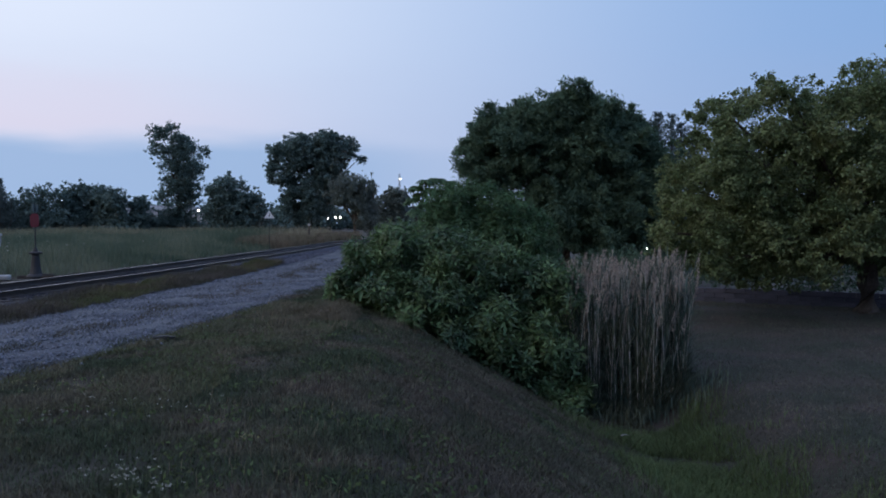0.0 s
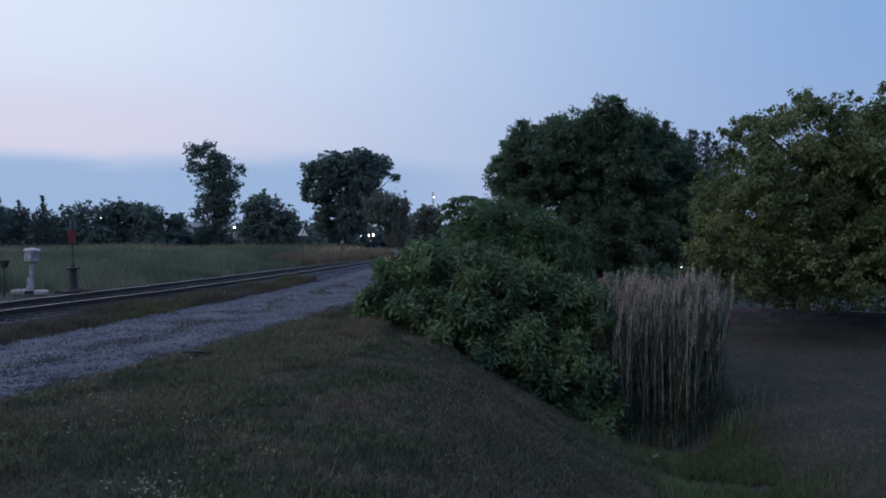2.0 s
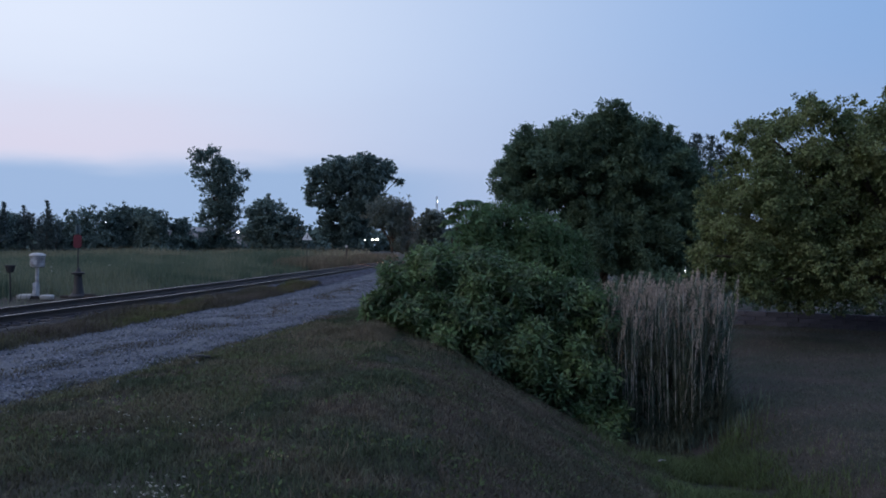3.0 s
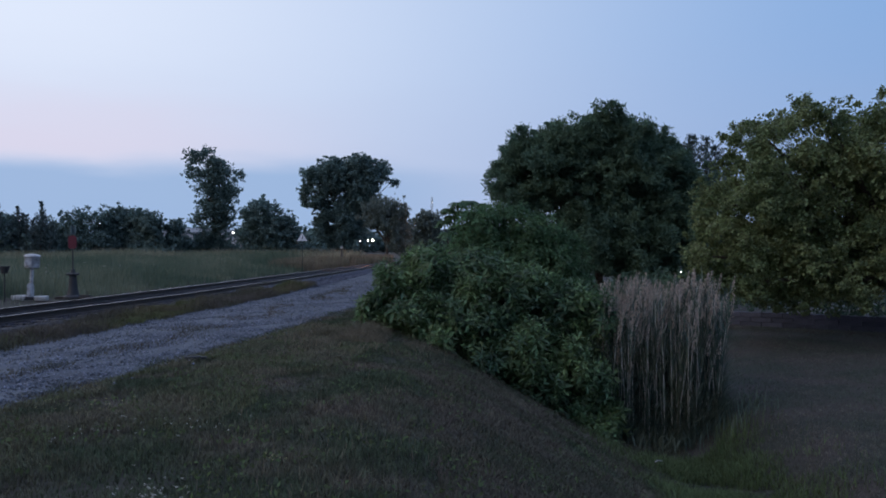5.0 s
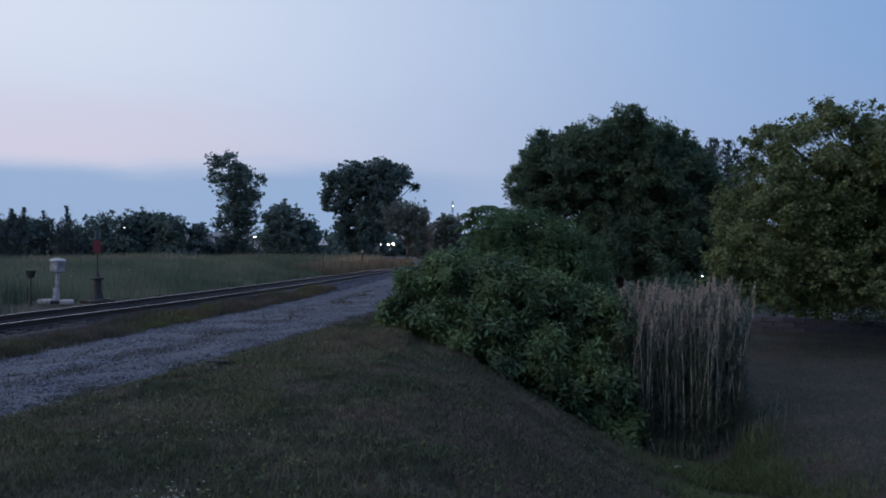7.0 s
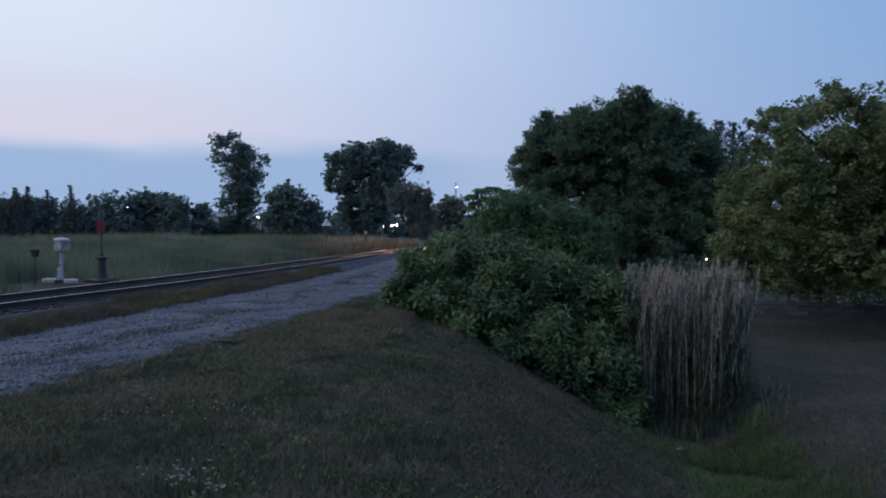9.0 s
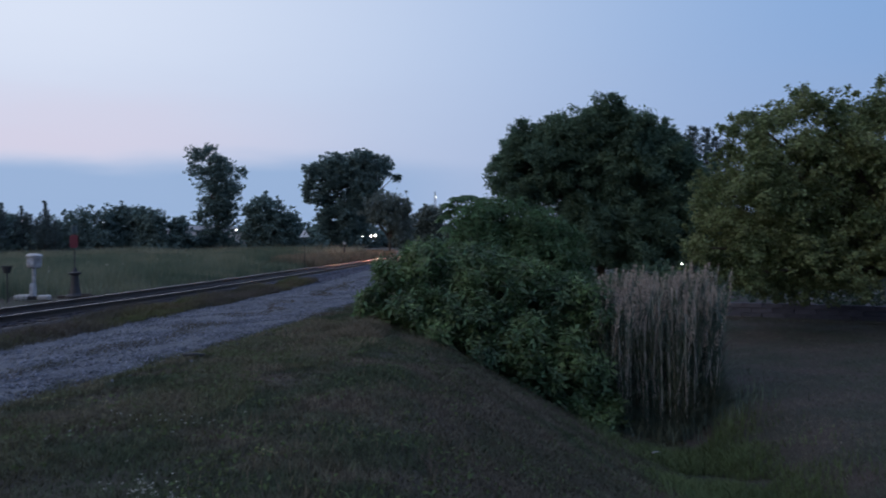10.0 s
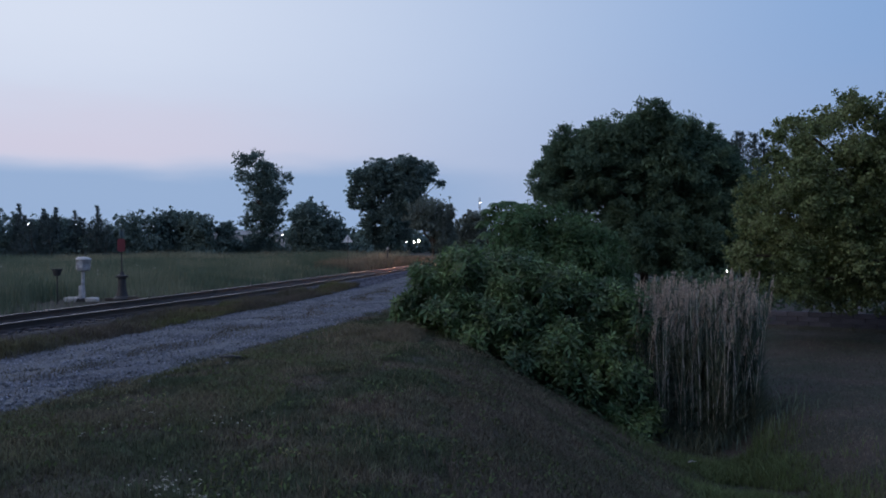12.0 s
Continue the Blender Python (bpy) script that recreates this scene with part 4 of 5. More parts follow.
heads = np.random.default_rng(42)
sumac(1.15, 32.0, [(hx + heads.uniform(-.06, .06), 32.0 + heads.uniform(-.5, .5), hz) for hx, hz in (
    (1.0, 3.42), (1.3, 3.5), (1.6, 3.5), (0.66, 3.22), (1.95, 3.38), (0.8, 2.95), (1.15, 3.12), (1.45, 3.08), (1.8, 3.0),
    (0.45, 2.75), (0.95, 2.6), (1.4, 2.65), (1.8, 2.55), (0.6, 2.3), (1.1, 2.2), (1.55, 2.2))], 41)

# reeds in the ditch
rng = np.random.default_rng(51)
n = 1180
rx = rng.uniform(-1.45, 1.65, n)
ry = rng.uniform(-1.3, 1.5, n)
thick = np.array([noise.noise((a * 1.6, b * 1.6, 2.0)) for a, b in zip(rx, ry)])
inside = ((rx / 1.65) ** 2 + (ry / 1.5) ** 2 < 1 + 0.3 * thick) & (rng.random(n) < 0.62 + 0.9 * thick)
rx, ry, thick = 5.05 + rx[inside], 19.0 + ry[inside], thick[inside]
n = len(rx)
rz = land(rx, ry)
front = np.clip((19.3 - ry) / 1.6, 0, 1)
rh = 0.22 + rng.uniform(0, 0.72, n) - front * rng.uniform(0.0, 0.8, n) - 0.45 * np.clip((4.9 - rx) / 1.5, 0, 1) + 0.45 * thick - rz
az = rng.uniform(0, 2 * np.pi, n)
leanx, leany = rng.normal(size=n) * 0.16, rng.normal(size=n) * 0.16
reeds = thing("reed_bed", 5.05, 19.0, -2.5)
org = np.array((5.05, 19.0, -2.5))


def reed_pt(t):
    return np.stack((rx + leanx * t ** 1.6, ry + leany * t ** 1.6, rz + rh * t), 1)


levels = [0, 0.35, 0.7, 1.0]
rad = [0.009, 0.008, 0.007, 0.004]
tri = []
for t, r in zip(levels, rad):
    for k in range(3):
        a = az + 2 * np.pi * k / 3
        tri.append(reed_pt(np.full(n, t)) + np.stack((np.cos(a), np.sin(a), np.zeros(n)), 1) * r)
v = np.stack(tri, 1).reshape(-1, 3)
b = np.arange(n)[:, None] * 12
f = np.concatenate([b + np.array((l * 3 + k, l * 3 + (k + 1) % 3, l * 3 + 3 + (k + 1) % 3, l * 3 + 3 + k)) for l in range(3) for k in range(3)], 0)
arrays("stems", v - org, f, M["reed_stem"], reeds, "pale dead reed stems")
k = rng.integers(0, n, 33000)
t = 0.9 * rng.random(33000) ** 2.5
base = np.stack((rx[k] + leanx[k] * t ** 1.6, ry[k] + leany[k] * t ** 1.6, rz[k] + rh[k] * t), 1)
base[:, 2] = np.maximum(base[:, 2], land(base[:, 0], base[:, 1]))
v, f = blades(rng, base, 0.5, 0.024, 0.85, 0.7)
arrays("leaves", v - org, f, M["reed_leaf"], reeds, "grey-green narrow reed leaves")
sel = np.nonzero(rng.random(n) < 0.72)[0]
k = np.repeat(sel, 34)
u = rng.uniform(0, 1, len(k))
head = np.stack((rx[k] + leanx[k], ry[k] + leany[k], rz[k] + rh[k] - 0.30 + 0.42 * u), 1)
w = 0.020 * np.sin(np.pi * np.clip(u * 0.9 + 0.08, 0, 1))
head += np.stack((rng.normal(size=len(k)) * w + 0.05 * u, rng.normal(size=len(k)) * w, np.zeros(len(k))), 1)
v, f = leaf_cards(rng, head, np.tile((0.2, 0, 1.0), (len(k), 1)), 0.085, 0.018, -0.9)
arrays("plumes", v - org, f, M["plume"], reeds, "feathery pinkish-tan seed plumes")
tagged(reeds, "stand of tall reeds with pinkish plumes in the ditch", "reeds", kind="stuff")

# ---------------------------------------------------------------- lawn's far edge
wall = thing("garden_wall", 0, 0, 0)
tagged(wall, "low grey block wall along the far lawn edge", "wall", kind="structure")
bm = bmesh.new()
box(bm, 0, 0, 0, 0.78, 0.22, 0.19, 0.012)
me = bpy.data.meshes.new("block")
bm.to_mesh(me)
bm.free()
me.materials.append(M["wall_block"])
for row in range(3):
    for c in range(28):
        ob = new("block", me)
        ob.parent = wall
        run = (c + 0.5 * (row % 2)) * 0.8 - 8.0
        ob.matrix_basis = pose(12.2 + run * 0.86, 34.2 - run * 0.51 + random.uniform(-.008, .008), float(land(12.2 + run * 0.86, 34.2 - run * 0.51)) + 0.05 + row * 0.2, 0, 0, -30.7 + random.uniform(-.6, .6))
# dark shrubs that overhang the wall
hw = np.random.default_rng(79)
hl = []
for run in np.arange(-7.5, 15, 0.7):
    q = hw.uniform(0.7, 2.2)
    hl.append((12.2 + run * 0.86 + 0.51 * q, 34.2 - run * 0.51 + 0.86 * q, hw.uniform(-0.7, -0.1), 0.9, 0.8, hw.uniform(0.6, 1.1)))
p, o = lump_points(hw, hl, 420, 0.3, 0.35)
v, f = leaf_cards(hw, p[p[:, 2] > -1.4], o[p[:, 2] > -1.4], 0.17, 0.08)
tagged(arrays("wall_shrubs", v, f, M["leaf_big"]), "dark shrubs hanging over the low wall", "shrubs", kind="stuff")

# ---------------------------------------------------------------- far lamps and buildings


def street_lamp(x, y, z, r, glow, label, stem=True):
    root = thing("street_lamp", x, y, 0)
    bm = bmesh.new()
    lathe(bm, [(r * 0.5, -r * 0.9), (r, -r * 0.4), (r, r * 0.3), (r * 0.6, r * 0.8)], 10, (0, 0, z))
    part("globe", bm, glow, root, "glowing lamp head")
    bm = bmesh.new()
    lathe(bm, [(r * 0.9, 0), (r * 0.9, 0.1), (r * 0.3, 0.25)], 10, (0, 0, z + r * 0.8))
    part("hood", bm, M["steel"], root)
    bm = bmesh.new()
    tube(bm, [(0, 0.2, -0.2), (0, 0.2, z + r), (0, 0.0, z + r + 0.2)], [0.04, 0.025, 0.02], 8)
    part("pole", bm, M["black_iron"], root)
    return tagged(root, label, "street lamp")


WHITE = "lit white lamp on a steel pole in the distance"
street_lamp(-19.7, 150, 4.1, 0.05, M["lamp_small"], WHITE)
street_lamp(-19.85, 149, 3.4, 0.11, M["lamp_white"], WHITE)
street_lamp(-8.32, 93, 2.31, 0.038, M["lamp_white"], WHITE)
street_lamp(-7.48, 93, 2.39, 0.075, M["lamp_white"], WHITE)
street_lamp(-6.95, 93, 2.42, 0.10, M["lamp_warm"], "bright warm lamp on a steel pole in the distance")
street_lamp(-33.7, 140, 3.95, 0.10, M["lamp_warm"], "warm lamp beside the far shed")
# tiny added glow for a pale gap of sky between the trees
street_lamp(-45.35, 92, 4.6, 0.018, M["lamp_small"], WHITE)
street_lamp(-50.25, 91, 4.7, 0.049, M["lamp_small"], WHITE)
street_lamp(-36.3, 91.5, 4.3, 0.029, M["lamp_small"], WHITE)
street_lamp(12.75, 43.2, 0.42, 0.028, M["lamp_white"], "small white lamp low behind the reeds")

mast = thing("radio_mast", -2.0, 300, 0)
for sx, sy in ((-0.6, 0), (0.6, 0), (0, 1.0)):
    bm = bmesh.new()
    tube(bm, [(sx, sy, 0), (sx * 0.4, sy * 0.4, 19)], [0.12, 0.08], 6)
    part("leg", bm, M["steel"], mast)
for z in np.arange(1.5, 18.5, 1.7):
    k = 1 - 0.6 * z / 19
    bm = bmesh.new()
    tube(bm, [(-0.6 * k, 0, z), (0.6 * k, 0, z + 1.2)], [0.06, 0.06], 5)
    part("brace", bm, M["steel"], mast)
bm = bmesh.new()
lathe(bm, [(0.05, 0), (0.10, 0.06), (0.10, 0.20), (0.05, 0.26)], 10, (0.2, -0.4, 17.0))
part("beacon", bm, M["lamp_white"], mast, "glowing white beacon")
tagged(mast, "slender lattice mast with a white light", "mast")


def shed(x, y, w, d, h, label):
    root = thing("warehouse", x, y, 0)
    bm = bmesh.new()
    box(bm, 0, 0, h / 2, w, d, h, 0.05)
    part("wall", bm, M["shed_wall"], root, "pale metal cladding")
    bm = bmesh.new()
    a = [bm.verts.new(p) for p in ((-w / 2 - .3, -d / 2 - .3, h), (w / 2 + .3, -d / 2 - .3, h), (w / 2 + .3, d / 2 + .3, h), (-w / 2 - .3, d / 2 + .3, h), (-w / 2 - .3, 0, h + 0.9), (w / 2 + .3, 0, h + 0.9))]
    for q in ((0, 1, 5, 4), (2, 3, 4, 5), (0, 4, 3), (1, 2, 5), (3, 2, 1, 0)):
        bm.faces.new([a[k] for k in q])
    part("roof", bm, M["roof"], root)
    for k in range(int(w // 4)):
        bm = bmesh.new()
        box(bm, -w / 2 + 2 + k * 4, -d / 2 - 0.03, h * 0.42, 2.2, 0.08, h * 0.7, 0.01)
        part("door", bm, M["roof"], root)
    return tagged(root, label, "warehouse")


shed(-49.5, 165, 16, 10, 4.4, "long pale metal warehouse beyond the trees")
shed(-34.0, 146, 9, 8, 3.7, "pale metal shed seen between the trees")

# ---------------------------------------------------------------- approaching engine, round the bend
engine = thing("locomotive")
bm = bmesh.new()
box(bm, 0, 4.5, 2.15, 2.4, 9.0, 2.3, 0.12)
box(bm, 0, 9.5, 2.5, 2.9, 3.0, 3.0, 0.12)
part("body", bm, M["loco"], engine, "dark painted engine hood and cab")
bm = bmesh.new()
box(bm, 0, 6, 0.85, 2.7, 13.0, 0.3, 0.03)
part("frame", bm, M["black_iron"], engine)
for yy in (1.2, 3.2, 8.8, 10.8):
    bm = bmesh.new()
    tube(bm, [(-0.85, yy, 0.48), (0.85, yy, 0.48)], [0.48, 0.48], 16)
    part("wheelset", bm, M["black_iron"], engine)
bm = bmesh.new()
lathe(bm, [(0.16, 0), (0.16, 0.03), (0.05, 0.05)], 14)
bmesh.ops.transform(bm, matrix=pose(0, -0.03, 2.9, 90), verts=bm.verts)
part("headlight", bm, M["headlight"], engine, "glowing warm headlight")
# metre-long unseen tube, added to cut the headlight's beam to a narrow cone
bm = bmesh.new()
rings = [[bm.verts.new((r * math.cos(2 * math.pi * k / 16), yy, 2.9 + r * math.sin(2 * math.pi * k / 16))) for k in range(16)] for r, yy in ((0.20, 0.0), (0.20, -1.0), (0.18, -1.0), (0.18, 0.0))]
for a, b in zip(rings, rings[1:] + rings[:1]):
    for k in range(16):
        bm.faces.new((a[k], a[(k + 1) % 16], b[(k + 1) % 16], b[k]))
bmesh.ops.recalc_face_normals(bm, faces=bm.faces)
part("headlight_beam_tube", bm, M["black_iron"], engine)
tagged(engine, "dark locomotive with a lit headlight on the track", "locomotive")

# ---------------------------------------------------------------- grass and weeds


def scatter(rng, n, x0, x1, y0, y1, power=1.0):
    """Points on the land, denser towards y0 with a higher power."""
    u = rng.random(n) ** power
    y = y0 + (y1 - y0) * u
    x = rng.uniform(0, 1, n)
    return x0 + (x1 - x0) * x, y


def on_land(x, y, dz=0.0):
    return np.stack((x, y, land(x, y) + dz), 1)


rng = np.random.default_rng(81)
# verge and slope
x, y = scatter(rng, 390000, 0, 1, 2.8, 24, 1.45)
lo, hi = road_right(y) - 0.2 + np.array([0.35 * noise.noise((b * 0.9, 1.0, 2.0)) + 0.15 * noise.noise((b * 3.1, 5.0, 2.0)) for b in y]) - 0.25 * rng.random(len(y)) ** 3, np.minimum(0.62 * y + 1.5, 5.4)
x = lo + (hi - lo) * x
clump = np.array([noise.noise((a * 0.9, b * 0.9, 21.0)) + 0.5 * noise.noise((a * 3.0, b * 3.0, 4.0)) for a, b in zip(x, y)])
ok = clump > -0.85 + 0.45 * rng.random(len(x))
x, y, clump = x[ok], y[ok], clump[ok]
v, f = blades(rng, on_land(x, y, -0.01), 0.040 + 0.06 * np.clip(clump + 0.35, 0, 1), 0.0065 + 0.00025 * y, 1.1, 0.6)
tagged(arrays("verge_grass", v, f, M["lawn_blade"]), "short mown grass on the verge and slope", "grass", kind="stuff")
# browner dry blades on the slope down to the ditch
m = 60000
y = 4 + 15 * rng.random(m) ** 1.2
x = 0.2 + 4.2 * rng.random(m)
clump = np.array([noise.noise((a * 0.8 + b * 0.5, b * 0.25, 61.0)) + 0.5 * noise.noise((a * 2.6, b * 1.1, 62.0)) for a, b in zip(x, y)])
ok = (clump > -0.15) & (x < 0.5 * y + 0.6)
v, f = blades(rng, on_land(x[ok], y[ok]), 0.075, 0.008, 1.2, 0.7)
tagged(arrays("slope_dry_grass", v, f, M["dry_blade"]), "browned dry grass on the ditch slope", "grass", kind="stuff")
# greener, rougher grass along the road's edge and the crest
m = 42000
y = 6.5 + 13 * rng.random(m)
x = road_right(y) + 0.05 + 2.6 * rng.random(m) ** 1.3
clump = np.array([noise.noise((a * 1.0, b * 0.6, 51.0)) for a, b in zip(x, y)])
ok = clump > -0.2
v, f = blades(rng, on_land(x[ok], y[ok]), 0.075, 0.009, 1.0, 0.6)
tagged(arrays("edge_grass", v, f, M["edge"]), "pale green rough grass beside the road", "grass", kind="stuff")
# seed stalks and broad-leaved weeds that break up the mown grass
m = 9000
y = 3.5 + 15 * rng.random(m) ** 1.2
x = road_right(y) + 0.1 + (0.45 * y + 2.2 - road_right(y)) * rng.random(m)
clump = np.array([noise.noise((a * 0.7, b * 0.7, 31.0)) for a, b in zip(x, y)])
ok = (clump > 0.05) & (x < 3.5)
v, f = blades(rng, on_land(x[ok], y[ok]), 0.13, 0.005, 0.6, 0.4)
tagged(arrays("seed_stalks", v, f, M["tawny"]), "thin dry seed stalks in the verge grass", "grass", kind="stuff")
m = 15000
y = 3.5 + 15 * rng.random(m) ** 1.2
x = road_right(y) + 0.1 + (0.45 * y + 2.2 - road_right(y)) * rng.random(m)
clump = np.array([noise.noise((a * 1.1, b * 1.1, 41.0)) for a, b in zip(x, y)])
ok = (clump > 0.1) & (x < 3.5)
v, f = leaf_cards(rng, on_land(x[ok], y[ok], 0.05), np.tile((0, 0, 1.0), (ok.sum(), 1)), 0.055, 0.026, 0.0)
tagged(arrays("clover_patches", v, f, M["ditch_blade"]), "patches of broad-leaved green weeds", "weeds", kind="stuff")
# lawn past the ditch
x, y = scatter(rng, 90000, 0, 1, 7, 36, 1.2)
x = 5.6 + (0.62 * y + 1.0 - 5.6) * x
ok = x > 5.6
v, f = blades(rng, on_land(x[ok], y[ok], -0.01), 0.05, 0.011, 1.0, 0.5)
tagged(arrays("lawn_grass", v, f, M["lawn2_blade"]), "dull mown lawn grass", "grass", kind="stuff")
# paler strip of lawn before the wall, in the dry-grass colour
m = 9000
run = rng.uniform(-7, 13, m)
off = rng.normal(size=m) * 0.5 + 1.5
x, y = 12.2 + run * 0.86 - 0.51 * off, 34.2 - run * 0.51 - 0.86 * off
v, f = blades(rng, on_land(x, y, -0.01), 0.06, 0.014, 1.0, 0.5)
tagged(arrays("dry_lawn_edge", v, f, M["dry_blade"]), "paler strip of lawn before the low wall", "grass", kind="stuff")
# lush ditch floor
x, y = scatter(rng, 34000, 0, 1, 7, 19, 1.0)
x = 4.95 + 0.05 * (18.5 - y) + rng.normal(size=len(x)) * 0.75
clump = np.array([noise.noise((a * 1.1, b * 0.8, 11.0)) for a, b in zip(x, y)])
ok = (clump > -0.25) & ((np.abs(x - 4.7) / 1.5) ** 2 + ((y - 18.0) / 1.7) ** 2 > 1 + 0.5 * clump)
x, y, clump = x[ok], y[ok], clump[ok]
v, f = blades(rng, on_land(x, y, -0.01), 0.14 + 0.16 * np.clip(clump + 0.25, 0, 1), 0.013, 0.8, 0.6)
tagged(arrays("ditch_grass", v, f, M["ditch_blade"]), "lush bright green grass in the ditch", "grass", kind="stuff")
# rank grass at the foot of the reeds
m = 2600
x, y = 5.0 + rng.normal(size=m) * 0.9, 18.1 + rng.normal(size=m) * 0.4
v, f = blades(rng, on_land(x, y, -0.02), 0.46, 0.018, 0.7, 0.6)
tagged(arrays("reed_foot_grass", v, f, M["reed_leaf"]), "rank grey-green grass at the foot of reeds", "grass", kind="stuff")
# dry tufts at the thicket's edge and along the road
m = 14000
x, y = -1.2 + rng.normal(size=m) * 0.55, 16.5 + rng.normal(size=m) * 0.8
clump = np.array([noise.noise((a * 1.3, b * 1.3, 6.0)) for a, b in zip(x, y)])
ok = clump > -0.12
x, y, clump = x[ok], y[ok], clump[ok]
v, f = blades(rng, on_land(x, y), 0.10 + 0.22 * np.clip(clump + 0.12, 0, 1), 0.009, 0.8, 0.6)
tagged(arrays("dry_tufts", v, f, M["tawny"]), "tan dry grass at the foot of the thicket", "grass", kind="stuff")
def weed_root(x, y):
    """On the land or on the shoulder of the ballast, whichever is higher."""
    shoulder = np.interp(x - track_mid(y), (1.38, 1.72), (0.13, 0.0))
    return np.stack((x, y, np.maximum(land(x, y) + 0.06, shoulder)), 1)


# weeds between road and track, thinning out over the road's edge
n = 110000
y = 2 + 62 * rng.random(n) ** 1.2
u = rng.random(n)
lo, hi = rail_x(y) + 0.72, road_left(y) + 0.6
x = lo + (hi - lo) * u
clump = np.array([noise.noise((a * 0.8, b * 0.35, 3.0)) + 0.6 * noise.noise((a * 2.6, b * 1.6, 8.0)) for a, b in zip(x, y)])
thin = np.clip((1 - u) * 3.0, 0, 1)
ok = clump + 1.4 * thin > 0.16 + 0.6 * rng.random(n) + 2.2 * sstep((y - 31) / 12)
x, y, clump, thin = x[ok], y[ok], clump[ok], thin[ok]
h = 0.07 + 0.26 * np.clip(clump + 0.35, 0, 1) * thin
green = np.array([noise.noise((a * 0.5, b * 0.13, 15.0)) for a, b in zip(x, y)]) + 0.012 * (y - 20) + 0.1 * rng.normal(size=len(x)) > 0.12
v, f = blades(rng, weed_root(x[~green], y[~green]), h[~green], 0.010, 0.8, 0.6)
tagged(arrays("trackside_weeds", v, f, M["dry_blade"]), "brown dry weeds between road and track", "weeds", kind="stuff")
v, f = blades(rng, weed_root(x[green], y[green]), h[green], 0.012, 0.8, 0.6)
tagged(arrays("green_weeds", v, f, M["weed"]), "yellow-green weeds along the road edge", "weeds", kind="stuff")
# sparse grass down the middle of the road
y = 5 + 36 * rng.random(16000)
mid = (road_left(y) + road_right(y)) / 2 + 0.2
x = mid + rng.normal(size=16000) * 0.34
clump = np.array([noise.noise((a * 1.2, b * 0.6, 5.0)) for a, b in zip(x, y)])
ok = clump > 0.04
v, f = blades(rng, on_land(x[ok], y[ok], 0.05), 0.06, 0.010, 0.8, 0.5)
tagged(arrays("road_grass", v, f, M["dry_blade"]), "thin grass down the middle of the road", "grass", kind="stuff")
# tall field
n = 120000
y = 16 + 78 * rng.random(n) ** 1.15
x = rail_x(np.minimum(y, 62)) - 4.4 - 0.06 * np.maximum(y - 62, 0) - rng.random(n) ** 1.1 * (14 + 0.55 * y)
clump = np.array([noise.noise((a * 0.16, b * 0.10, 7.0)) for a, b in zip(x, y)])
edge = sstep((rail_x(np.minimum(y, 62)) - 4.4 - x) / 4.0)
h = (0.35 + 0.6 * edge) * (1 + 0.35 * clump) * (1 + 0.35 * sstep((y - 45) / 40))
ok = ~((np.abs(x + 12.8) < 1.7) & (y > 24.5) & (y < 29.0) & (rng.random(n) < 0.93))
x, y, h = x[ok], y[ok], h[ok]
v, f = blades(rng, on_land(x, y, -0.02), h, 0.012 + 0.00035 * y, 0.45, 0.5)
tagged(arrays("field_grass", v, f, M["field_blade"]), "tall pale-green meadow grass behind the track", "grass", kind="stuff")
n = 30000
y = 60 + 36 * rng.random(n)
x = -9 - 0.06 * np.maximum(y - 62, 0) + rng.random(n) * 9 - 3
ok = np.abs(x - track_mid(y)) > 2.4
v, f = blades(rng, on_land(x[ok], y[ok], -0.02), 0.85, 0.03, 0.45, 0.5)
tagged(arrays("tawny_grass", v, f, M["tawny"]), "tawny grass where the track bends", "grass", kind="stuff")
# paler seeding grass along the far side of the field
n = 26000
y = 76 + 20 * rng.random(n)
x = -8 - 34 * rng.random(n)
clump = np.array([noise.noise((a * 0.12, b * 0.2, 17.0)) for a, b in zip(x, y)])
ok = clump > -0.1
v, f = blades(rng, on_land(x[ok], y[ok], -0.02), 1.25 + 0.5 * clump[ok], 0.035, 0.4, 0.5)
tagged(arrays("seeding_grass", v, f, M["seed"]), "pale seeding grass along the far field edge", "grass", kind="stuff")
n = 500
y = 24 + 66 * rng.random(n)
x = rail_x(np.minimum(y, 62)) - 7 - rng.random(n) * 26
v, f = leaf_cards(rng, on_land(x, y, 0.85), np.tile((0, 0, 1.0), (n, 1)), 0.08, 0.07)
tagged(arrays("field_flowers", v[:480], f[:240], M["flower_white"]), "scattered pale flower heads in the meadow", "flowers", kind="stuff")


